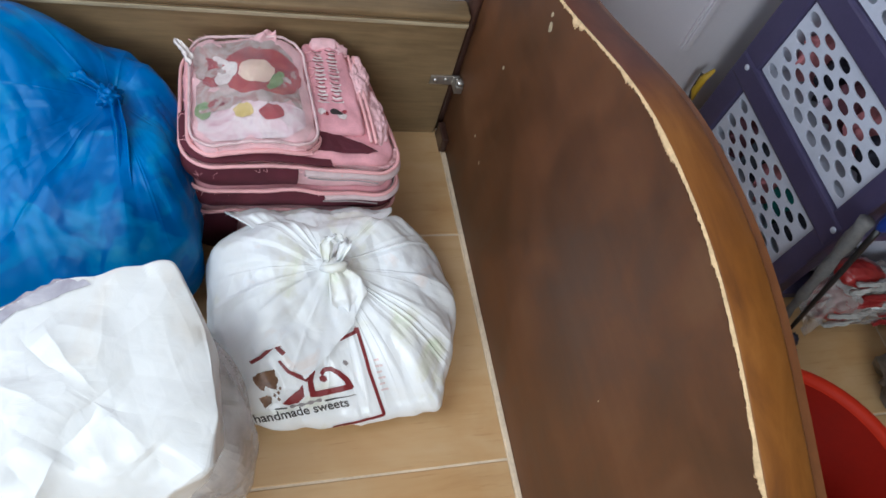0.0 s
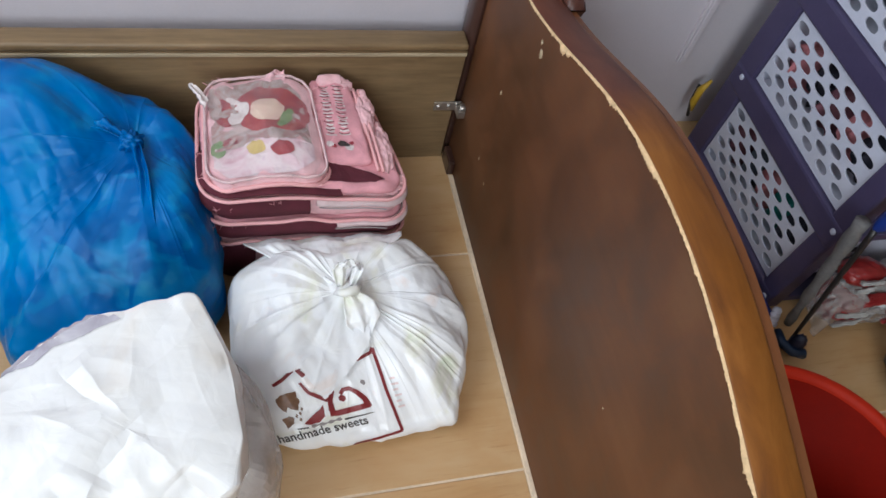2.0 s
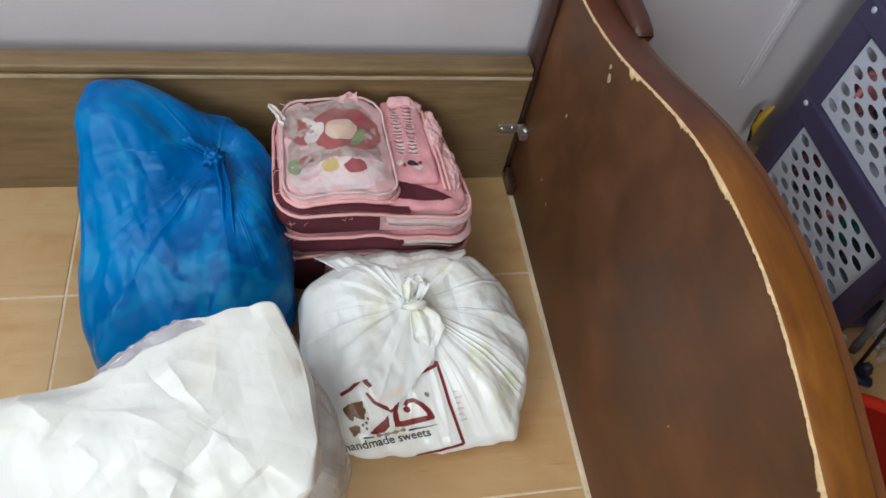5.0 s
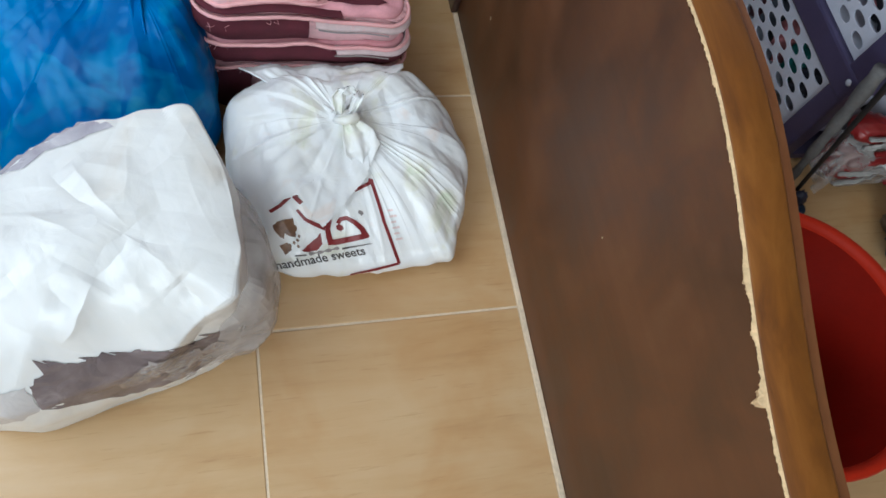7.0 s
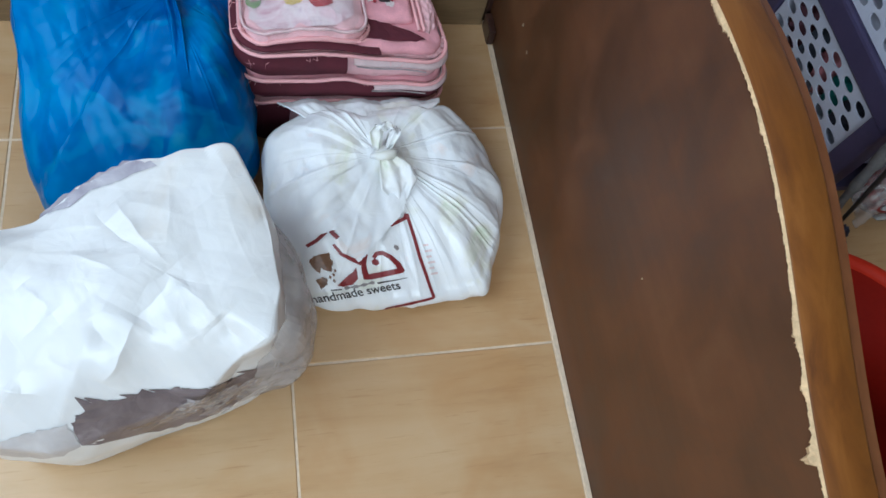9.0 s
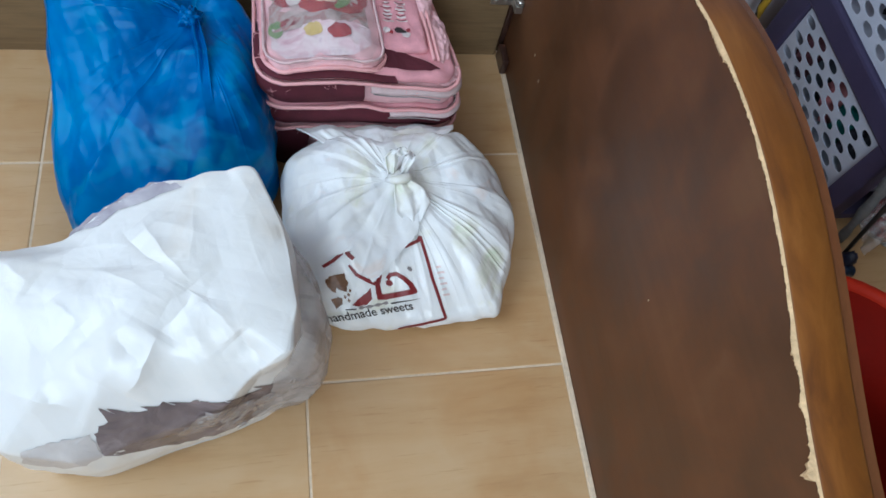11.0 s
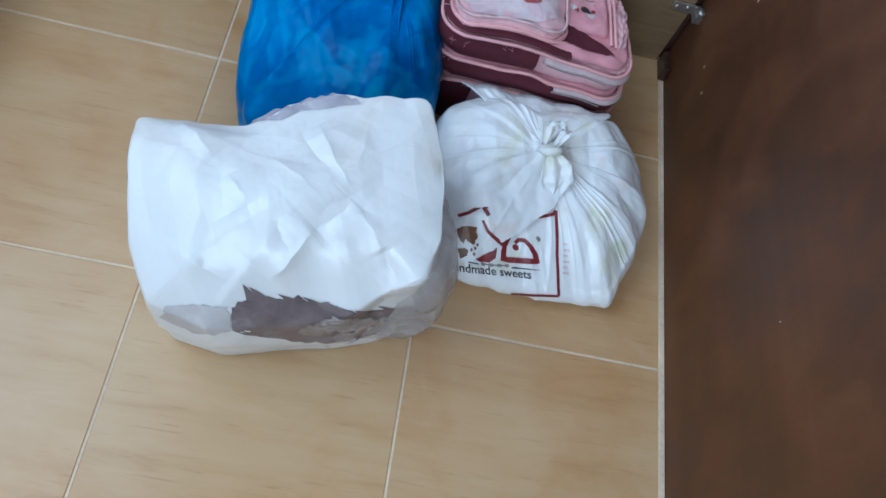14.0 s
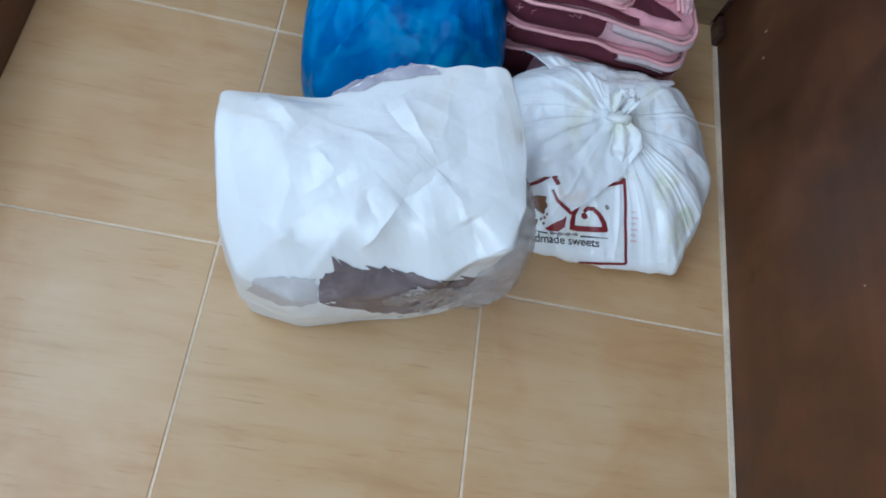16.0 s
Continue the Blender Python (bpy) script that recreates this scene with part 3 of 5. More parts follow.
def crest(y):
    """Height of the board's crest along its width."""
    s = abs(y - BED_MID) / BED_HALF
    bell = math.exp(-((s / 0.50) ** 2.3))
    return 0.463 + 0.107 * bell


def board_outline(y0, y1, n=70, drop=0.0):
    ys = np.linspace(y0, y1, n)
    return [(y, crest(y) - drop) for y in ys]


def slab(x0, x1, y0, y1, drop=0.0, round_end=0.0, n=70):
    """A board standing on the floor with a curved top, x0 to x1 thick."""
    bm = bmesh.new()
    top = board_outline(y0, y1, n, drop)
    rows = [[bm.verts.new((x, y, z)) for y, z in top] for x in (x0, x1)]
    feet = [[bm.verts.new((x, y, 0.0)) for y, z in top] for x in (x0, x1)]
    for i in range(n - 1):
        bm.faces.new((feet[0][i], feet[0][i + 1], rows[0][i + 1], rows[0][i]))
        bm.faces.new((feet[1][i], rows[1][i], rows[1][i + 1], feet[1][i + 1]))
        bm.faces.new((rows[0][i], rows[0][i + 1], rows[1][i + 1], rows[1][i]))
        bm.faces.new((feet[0][i], feet[1][i], feet[1][i + 1], feet[0][i + 1]))
    for i in (0, n - 1):
        bm.faces.new((feet[0][i], rows[0][i], rows[1][i], feet[1][i]))
    return bm


def strip_top(x0, x1, y0, y1, thick, n=90, rise=0.0):
    """The band glued on the crest, slightly rounded across."""
    bm = bmesh.new()
    prof = [(0.0, -thick), (0.0, 0.0), (0.06, 0.0018), (0.5, 0.003), (0.94, 0.0018), (1.0, 0.0), (1.0, -thick)]
    rows = [[bm.verts.new((x0 + (x1 - x0) * a, y, crest(y) + rise + b)) for a, b in prof] for y in np.linspace(y0, y1, n)]
    for a, b in zip(rows, rows[1:]):
        for k in range(len(prof) - 1):
            bm.faces.new((a[k], a[k + 1], b[k + 1], b[k]))
    bm.faces.new(rows[0])
    bm.faces.new(rows[-1][::-1])
    return bm


bed = thing("bed_frame", "old brown wooden bed frame without mattress, curved board chipped", "bed")
Y0, Y1 = BED_MID - BED_HALF, 0.262
part("footboard", slab(0.008, 0.058, Y0, Y1, 0.003), M_PANEL, bed, "dark brown blotchy veneer board with an arched top")
part("crest_band", strip_top(0.0085, 0.0575, Y0, Y1, 0.002), M_EDGE, bed, "golden brown varnished top edge", True)
part("outer_moulding", slab(0.0582, 0.073, Y0, 0.10, 0.007), M_LIP, bed, "reddish brown moulding")

# rounded post that closes the board at the wall
bm = bmesh.new()
prof = [(0.0075, 0.2625), (0.0075, 0.243), (-0.002, 0.246), (-0.007, 0.258), (-0.007, 0.285), (-0.002, 0.297), (0.012, 0.303), (0.045, 0.304), (0.058, 0.298), (0.058, 0.2625)]
rows = [[bm.verts.new((x, y, z)) for x, y in prof] for z in np.linspace(0.0, 0.60, 14)]
for a, b in zip(rows, rows[1:]):
    for k in range(len(prof)):
        bm.faces.new((a[k], a[(k + 1) % len(prof)], b[(k + 1) % len(prof)], b[k]))
bm.faces.new(rows[0])
bm.faces.new(rows[-1][::-1])
part("end_post", bm, M_POST, bed, "dark glossy rounded post", True)
part("foot_block", box(-0.006, 0.0075, 0.185, 0.232, 0.0, 0.035, 0.003), M_POST, bed)
def scroll(y0, y1, x0, x1, n=26):
    """The raised carved end of the outer moulding, with a rounded nose."""
    bm, rows = bmesh.new(), []
    for k in range(n):
        f = k / (n - 1)
        y = y0 + (y1 - y0) * f
        nose = math.sqrt(max(0.0, 1 - (1 - min(1.0, f * 6)) ** 2))
        top = crest(y) + (0.012 + 0.040 * f) * nose
        low = crest(y) - 0.030 * nose - 0.004
        prof = [(x0, low), (x0, top - 0.006), (x0 + 0.006, top), (x1 - 0.006, top), (x1, top - 0.006), (x1, low)]
        rows.append([bm.verts.new((x, y, z)) for x, z in prof])
    for a, b in zip(rows, rows[1:]):
        for k in range(6):
            bm.faces.new((a[k], a[(k + 1) % 6], b[(k + 1) % 6], b[k]))
    bm.faces.new(rows[0])
    bm.faces.new(rows[-1][::-1])
    return bm


part("scroll_end", scroll(0.082, 0.30, 0.0584, 0.086), M_LIPDARK, bed, "dark carved end of the moulding", True)

# raw chipboard showing where the veneer edge broke away
random.seed(4)
bm = bmesh.new()
n = 1100
ys = np.linspace(0.235, Y0 + 0.01, n)
CHIPS = [(-0.030, 0.010, 0.013), (-0.045, 0.006, 0.008), (-0.165, 0.014, 0.005), (-0.262, 0.030, 0.006), (-0.555, 0.020, 0.007), (-0.600, 0.012, 0.006), (-0.655, 0.008, 0.020), (-0.646, 0.006, 0.009)]


def chip_depth(y):
    d = 0.0018 + 0.0024 * noise.noise(Vector((y * 45, 0, 3))) + 0.0024 * noise.noise(Vector((y * 190, 2, 0))) + 0.0022 * noise.noise(Vector((y * 520, 5, 1)))
    for c, w, a in CHIPS:
        d += a * max(0.0, 1 - abs(y - c) / w) ** 0.6 * (0.8 + 0.5 * noise.noise(Vector((y * 400, c * 50, 0))))
    return max(0.0003, d)


rows = []
for y in ys:
    z, d = crest(y), chip_depth(y)
    rows.append([bm.verts.new(q) for q in ((0.0090, y, z + 0.0014), (0.0078, y, z + 0.0005), (0.0070 - 0.15 * min(d, 0.012), y, z - d * 0.45), (0.0076, y, z - d), (0.0095, y, z - d))])
for a, b in zip(rows, rows[1:]):
    for k in range(4):
        bm.faces.new((a[k], a[k + 1], b[k + 1], b[k]))
part("broken_edge", bm, M_CHIP, bed, "pale splintered raw edge")
for y, z, r in ((0.020, 0.455, 0.0055), (0.028, 0.468, 0.003), (0.096, 0.309, 0.0028), (0.098, 0.151, 0.0024), (0.051, 0.139, 0.0026), (-0.42, 0.30, 0.0014)):
    part("scratch", lump(bmesh.new(), (0.0078, y, z), (0.0006, r, r * 1.4), rough=0.5, seed=y * 30, sub=2), M_WORN, bed, "small pale nick")

# side rail with a beaded top
bm = box(-1.175, -0.0075, 0.2335, 0.268, 0.0, 0.271, 0.002)
part("side_rail", bm, M_RAIL, bed, "olive brown grained side rail")
part("rail_bead", box(-1.175, -0.0075, 0.2305, 0.270, 0.2715, 0.2865, 0.005, segs=3), M_RAIL, bed, "rounded bead on top of the rail", True)
part("rail_groove", box(-1.175, -0.0075, 0.2326, 0.2345, 0.2680, 0.2705, 0.0005), M_RAIL, bed, "shallow groove line")
part("worn_edge", box(-1.175, -0.0075, 0.2310, 0.2340, 0.2610, 0.2676, 0.0010), M_WORN, bed, "pale worn edge line")
br = part("corner_bracket", box(-0.046, 0.006, 0.2295, 0.2332, 0.134, 0.154, 0.0012), M_STEEL, bed, "zinc corner bracket")
part("bracket_arm", box(-0.006, 0.0078, 0.206, 0.2332, 0.136, 0.152, 0.0012), M_STEEL, br)
for x, z in ((-0.037, 0.144), (-0.018, 0.146)):
    part("screw", lump(bmesh.new(), (x, 0.2288, z), (0.0045, 0.0022, 0.0045), rough=0.05, sub=2), M_STEEL, br, smooth=True)
part("bracket_cam", lump(bmesh.new(), (0.002, 0.214, 0.157), (0.007, 0.009, 0.006), rough=0.3, seed=4, sub=3), M_STEEL, br, smooth=True)

# far end board
part("end_rail", box(-1.215, -1.1755, Y0, Y1, 0.0, 0.2, 0.004), M_PANEL, bed, "dark brown end board")

# ---- bags on the floor ----
sweets = thing("shopping_bag", "tied thin white plastic bag of sweets with dark red print", "plastic bag", "knotted bags")
pts = bag_points((-0.225, -0.185), [(-0.052, -0.150), (-0.075, -0.085), (-0.135, -0.028), (-0.250, -0.036), (-0.370, -0.034), (-0.425, -0.085), (-0.428, -0.195), (-0.393, -0.305), (-0.340, -0.330), (-0.190, -0.333), (-0.100, -0.325), (-0.066, -0.240)],
                 [0.085, 0.095, 0.128, 0.125, 0.128, 0.128, 0.105, 0.078, 0.052, 0.046, 0.048, 0.070], (-0.254, -0.140, 0.146),
                 nu=360, nv=160, crumple=0.0010, cell=16, seed=3.1, pleats=0.0042, pleat_count=30, crown=0.016, soft=6, shoulder=0.90, facet=0.0046, facet_cell=0.048,
                 folds=[((-0.262 + 0.003 * k, -0.140 - 0.004 * k), end, 0.0026 + 0.0004 * (k % 3), 0.024) for k, end in enumerate(((-0.345, -0.045), (-0.395, -0.075), (-0.415, -0.120), (-0.405, -0.180), (-0.385, -0.235)))]
                 + [((-0.246, -0.138 - 0.004 * k), end, 0.0030 - 0.0003 * k, 0.022) for k, end in enumerate(((-0.150, -0.050), (-0.105, -0.095), (-0.072, -0.150), (-0.078, -0.215), (-0.110, -0.285), (-0.155, -0.300)))])
_, tree = skin("bag_skin", pts, M_SWEETS, sweets, 0.12)
bm = bmesh.new()
lump(bm, (-0.254, -0.141, 0.150), (0.016, 0.012, 0.012), (10, 20, 30), 0.12, seed=1)
tube([(-0.271, -0.150, 0.158), (-0.258, -0.157, 0.168), (-0.243, -0.153, 0.166), (-0.234, -0.142, 0.156)], lambda f: 0.004 + 0.0035 * math.sin(math.pi * f) + 0.0008 * math.sin(f * 31), 14, bm=bm)
ribbon(bm, [(-0.262, -0.140, 0.160), (-0.263, -0.122, 0.180), (-0.254, -0.114, 0.186), (-0.246, -0.120, 0.178)], [0.014, 0.022, 0.024, 0.016], (1, 0.2, 0.1), amp=0.0035, seed=1)
ribbon(bm, [(-0.246, -0.140, 0.160), (-0.236, -0.124, 0.176), (-0.232, -0.112, 0.170)], [0.010, 0.017, 0.010], (1, -0.5, 0.1), amp=0.003, seed=2)
ribbon(bm, [(-0.252, -0.152, 0.164), (-0.240, -0.172, 0.158), (-0.234, -0.190, 0.144), (-0.232, -0.206, 0.122)], [0.018, 0.046, 0.054, 0.016], (1, 0.25, 0.1), amp=0.0028, seed=3, waves=4, k=20)
part("knot", bm, M_SWEETS, sweets, "twisted knot with loose ends", True)
bm = ribbon(bmesh.new(), [(-0.262, -0.130, 0.148), (-0.266, -0.090, 0.146), (-0.270, -0.045, 0.138), (-0.272, -0.026, 0.120)], [0.030, 0.140, 0.235, 0.250], (1, 0.0, 0), amp=0.0028, waves=7, seed=5, n=40, k=60)
part("flap", bm, M_SWEETS, sweets, "gathered handle flap behind the knot", True)

LOGO = ((-0.188, -0.321, 0.027), (1, 0, 0), (-0.257, 0.848, 0.462))


def ink(name, bm, mat, label="", parent=sweets, plane=LOGO, on=None):
    return part(name, drape(bm, on or tree, *plane), mat, parent, label)


for line, w in (([(-2, 133), (-3, 69), (2, 1)], 5), ([(2, 1), (-32, -5), (-74, -12)], 4), ([(-31, 117), (-7, 126), (-2, 133)], 4.5), ([(-111, 123), (-117, 112), (-111, 103)], 7), ([(-157, 93), (-141, 101), (-124, 113)], 4.5)):
    ink("printed_border", stroke(bmesh.new(), line, w), M_RED_INK, "dark red printed frame")
bm = bmesh.new()
stroke(bm, [(-120, 94), (-113, 79), (-102, 71), (-90, 64)], lambda f: 4 + 3.5 * f)
ink("printed_emblem", bm, M_RED_INK, "dark red brush-stroke emblem")
bm = patch(bmesh.new(), [(-133, 33), (-124, 30), (-110, 32), (-101, 41), (-99, 58), (-106, 51), (-118, 43)], 4, 1.0)
ink("printed_emblem", bm, M_RED_INK, "dark red leaf-shaped stroke")
bm = bmesh.new()
stroke(bm, [(-79, 77), (-87, 63), (-89, 47)], lambda f: 5 + 4 * f)
stroke(bm, [(-93, 43), (-81, 42), (-58, 45), (-33, 49)], lambda f: 9 - f)
stroke(bm, [(-35, 46), (-38, 59), (-46, 70), (-55, 77), (-64, 76), (-70, 70)], lambda f: 10 - 5 * f)
patch(bm, [(-74, 66), (-69, 69), (-64, 66), (-64, 61), (-69, 58), (-74, 61)], 3)
ink("printed_emblem", bm, M_RED_INK, "dark red looped stroke")
ink("printed_dot", patch(bmesh.new(), [(-37, 84), (-34, 88), (-30, 86), (-29, 82), (-33, 79)], 2), M_GREY_INK, "small grey printed mark")
bm = patch(bmesh.new(), [(-160, 74), (-147, 80), (-131, 82), (-128, 68), (-136, 55), (-146, 60), (-152, 53), (-158, 62)], 5, 3.0)
patch(bm, [(-159, 42), (-150, 47), (-144, 45), (-145, 35), (-156, 28)], 4, 2.0)
for x, y in ((-139, 46), (-133, 49), (-135, 40), (-129, 55)):
    patch(bm, [(x - 2.5, y), (x, y + 3), (x + 2.5, y), (x, y - 3)], 2, 1.0)
ink("printed_picture", bm, M_BROWN_INK, "brown printed picture of sweets")
bm = bmesh.new()
stroke(bm, [(-124, 27), (-104, 29), (-79, 33)], lambda f: 3.5 + 2 * math.sin(f * 22), 2.5)
ink("small_print", bm, M_GREY_INK, "small grey line of print")
ink("print_rule", stroke(bmesh.new(), [(-144, 26), (-128, 26)], 1.8), M_BLACK_INK)
ink("print_rule", stroke(bmesh.new(), [(-75, 31), (-30, 36)], lambda f: 2.6 - 2 * f), M_BLACK_INK)
ink("lettering", lettering("handmade sweets", 18.5, (-175, 7), 5.5), M_BLACK_INK, "black printed words")
bm = bmesh.new()
for k in range(6):
    stroke(bm, [(7, 84 - 9 * k), (15 + 3 * (k % 2), 85 - 9 * k)], 3.2)
ink("show_through", bm, simple("pink_show_through", (0.80, 0.66, 0.65), 0.4, spread=0.1), "faint pink print seen through the film")


def hanging_fold(outline, knot, seed):
    """Loose film gathered at the knot that hangs over the front of the bag."""
    bm = patch(bmesh.new(), outline, 16, 1.5, seed, 10)
    o, u, v = Vector(LOGO[0]), Vector(LOGO[1]).normalized(), Vector(LOGO[2]).normalized()
    w = u.cross(v).normalized()
    flat = {q: (q.co.x, q.co.y) for q in bm.verts}
    drape(bm, tree, *LOGO, lift=0.001)
    for q, (x, y) in flat.items():
        down = min(1.0, max(0.0, (knot[1] - y) / 110))
        turn = math.atan2(x - knot[0], knot[1] - y)
        pleat = abs(math.sin(turn * 6.5 + seed + 0.8 * noise.noise(Vector((x * 0.02, y * 0.02, seed))))) ** 0.7
        q.co += w * (0.0015 + 0.0060 * down + 0.0042 * pleat * math.sin(math.pi * min(1.0, down * 0.8 + 0.1)))
    low = bmesh.ops.duplicate(bm, geom=bm.faces[:])
    for e in low["geom"]:
        if isinstance(e, bmesh.types.BMVert):
            e.co -= w * 0.0007
    return bm


part("hanging_fold", hanging_fold([(-16, 222), (-52, 206), (-96, 184), (-134, 158), (-150, 128), (-146, 106), (-126, 112), (-112, 116), (-104, 92), (-94, 66), (-69, 84), (-34, 115), (-5, 137), (6, 168), (12, 208)], (-4, 232), 2.0), M_SWEETS, sweets, "loose fold of film hanging over the print", True)

white = thing("plastic_bag", "bulging crumpled white plastic bag with torn grey print", "plastic bag", "knotted bags")
BAG_AXES = ((-0.58, -0.36, 0.20), (0.9992, 0.0165, -0.0371), (0.0, 0.9138, 0.4061))
FOLDS = [((-0.005, 0.112), (0.056, 0.036), 0.0090, 0.043), ((0.056, 0.026), (0.018, -0.023), -0.0073, 0.048), ((0.022, -0.018), (-0.024, -0.084), 0.0113, 0.053), ((0.066, 0.016), (0.104, -0.028), 0.0061, 0.035),
         ((0.100, -0.024), (0.140, -0.068), -0.0046, 0.031), ((-0.050, 0.060), (0.030, 0.016), 0.0061, 0.040), ((-0.100, -0.034), (-0.060, -0.010), 0.0048, 0.040), ((-0.090, 0.028), (-0.062, -0.006), 0.0047, 0.030),
         ((-0.026, -0.014), (-0.004, -0.050), -0.0040, 0.026), ((-0.168, 0.078), (-0.112, 0.044), 0.0061, 0.043), ((0.205, -0.004), (0.128, -0.070), 0.0077, 0.028), ((-0.026, 0.104), (0.034, 0.044), -0.0036, 0.025),
         ((0.096, 0.008), (0.184, 0.036), 0.0034, 0.062), ((0.050, 0.050), (0.060, 0.150), 0.0034, 0.053), ((-0.150, -0.060), (-0.070, -0.100), 0.0043, 0.043)]
pts = bag_points((-0.585, -0.360), [(-0.796, -0.360), (-0.804, -0.298), (-0.673, -0.276), (-0.569, -0.212), (-0.450, -0.198), (-0.410, -0.285), (-0.400, -0.380), (-0.418, -0.432), (-0.500, -0.474), (-0.665, -0.516), (-0.740, -0.502), (-0.772, -0.448)],
                 [0.255, 0.270, 0.278, 0.268, 0.262, 0.250, 0.244, 0.195, 0.150, 0.145, 0.165, 0.220], (-0.560, -0.345, 0.274),
                 nu=380, nv=240, foot=0.93, shoulder=0.97, crumple=0.0007, cell=16, seed=8.7, pleats=0.0, pleat_count=9, crown=0.0, belly=0.6, soft=2, smooth=3, facet=0.0072, facet_cell=0.085, fine=0.75, dome=0.85,
                 folds=FOLDS, axes=BAG_AXES)
_, white_tree = skin("bag_skin", pts, M_WHITE_BAG, white, 0.09)
film = bag_points((-0.585, -0.360), [(-0.755, -0.335), (-0.673, -0.295), (-0.569, -0.225), (-0.450, -0.208), (-0.382, -0.285), (-0.362, -0.375), (-0.376, -0.428), (-0.500, -0.462), (-0.665, -0.494), (-0.735, -0.482), (-0.757, -0.440)],
                  [0.200, 0.210, 0.215, 0.200, 0.200, 0.200, 0.180, 0.120, 0.080, 0.075, 0.100, 0.160], (-0.545, -0.350, 0.215),
                  nu=200, nv=100, foot=0.93, shoulder=0.9, crumple=0.002, cell=22, seed=4.2, pleats=0.002, soft=7, facet=0.006, facet_cell=0.05)
skin("outer_film", film, M_MILKY, white)
M_LILAC = plastic_film("lilac_print", [(0.3, (0.32, 0.30, 0.36)), (0.55, (0.46, 0.44, 0.50)), (0.7, (0.62, 0.61, 0.65))], 0.25, 26, 0, 0.3)
M_PALEPRINT = plastic_film("pale_print", [(0.3, (0.44, 0.41, 0.41)), (0.7, (0.62, 0.60, 0.60))], 0.3, 16, 0, 0.3)
bm = patch(bmesh.new(), [(-54, -160), (-61, -128), (-52, -121), (-30, -108), (-8, -108), (17, -100), (33, -103), (55, -101), (77, -105), (93, -106), (122, -101), (150, -90), (172, -92), (158, -121), (132, -140), (105, -153), (63, -164), (20, -168)], 16, 4.0, 2)
for x, y, dx, dy, w in ((-34, -120, -16, 22, 16), (-20, -116, -22, 16, 14), (22, -112, -30, 10, 12), (60, -112, -38, 12, 12), (92, -112, -36, 8, 10), (126, -108, -40, 4, 9), (150, -100, -34, 5, 9), (100, -112, 44, 10, 9), (130, -106, 42, 8, 8)):
    stroke(bm, [(x, y), (x + dx * 0.5, y + dy * 0.55), (x + dx, y + dy)], lambda f, w=w: w * (1 - f) + 0.8)
ink("grey_print", bm, M_GREYPRINT, "torn-looking mauve grey print", white, BAG_AXES, white_tree)
bm = patch(bmesh.new(), [(-93, 96), (-66, 120), (-29, 144), (11, 162), (30, 158), (42, 154), (15, 143), (-11, 131), (-30, 126), (-49, 107), (-70, 104)], 8, 4.0, 4)
ink("grey_print", bm, M_LILAC, "pale lilac grey print", white, BAG_AXES, white_tree)
bm = patch(bmesh.new(), [(-146, -163), (-134, -142), (-102, -134), (-63, -128), (-56, -160), (-98, -173)], 8, 5.0, 6)
ink("grey_print", bm, M_PALEPRINT, "faded grey print", white, BAG_AXES, white_tree)
# loose clear film bunched over the print
bm = bmesh.new()
for k, (x, y, w) in enumerate(((64, -128, 52), (96, -124, 46), (84, -146, 40), (40, -142, 34), (130, -116, 30))):
    patch(bm, [(x - w * 0.5, y - w * 0.16), (x - w * 0.1, y + w * 0.24), (x + w * 0.4, y + w * 0.26), (x + w * 0.5, y - w * 0.10), (x + w * 0.1, y - w * 0.25)], 8, 6.0, k * 3.0, 5)
drape(bm, white_tree, *BAG_AXES, lift=0.004)
for q in bm.verts:
    q.co += Vector((0, -0.7, 0.7)) * 0.006 * (abs(noise.noise(q.co * 70)) + 0.5 * abs(noise.noise(q.co * 150)))
part("bunched_film", bm, M_CLEAR, white, "shiny bunched clear film")

blue = thing("plastic_bag", "full blue plastic bag knotted at the top, leaning on the rail", "plastic bag", "knotted bags")
pts = bag_points((-0.595, 0.020), [(-0.732, 0.205), (-0.680, 0.222), (-0.500, 0.212), (-0.442, 0.150), (-0.424, 0.000), (-0.430, -0.100), (-0.500, -0.170), (-0.712, -0.186), (-0.738, -0.120), (-0.742, 0.050)],
                 [0.165, 0.185, 0.200, 0.245, 0.290, 0.262, 0.200, 0.150, 0.110, 0.130, 0.150, 0.160], (-0.540, 0.085, 0.228),
                 nu=320, nv=170, foot=0.94, shoulder=0.90, crumple=0.0022, cell=14, seed=5.5, pleats=0.0024, pleat_count=13, crown=0.022, soft=8, facet=0.0062, facet_cell=0.070,
                 folds=[((-0.538, 0.080), (-0.515, -0.130), 0.0047, 0.054), ((-0.530, 0.080), (-0.440, 0.010), 0.0039, 0.048), ((-0.545, 0.078), (-0.650, -0.060), 0.0033, 0.060), ((-0.530, 0.060), (-0.455, -0.090), 0.0036, 0.048), ((-0.550, 0.088), (-0.700, 0.060), 0.0028, 0.060),
                        ((-0.535, 0.095), (-0.480, 0.170), 0.0033, 0.043), ((-0.660, 0.020), (-0.600, -0.110), 0.0025, 0.060), ((-0.690, 0.150), (-0.600, 0.120), 0.0022, 0.048)])
skin("bag_skin", pts, M_BLUE, blue)
bm = bmesh.new()
lump(bm, (-0.540, 0.083, 0.238), (0.018, 0.014, 0.013), (0, 20, 40), 0.5, seed=6)
ribbon(bm, [(-0.535, 0.078, 0.236), (-0.525, 0.030, 0.232), (-0.520, -0.040, 0.205), (-0.530, -0.12, 0.165)], [0.016, 0.020, 0.022, 0.012], (1, 0, 0.2), amp=0.005, seed=4)
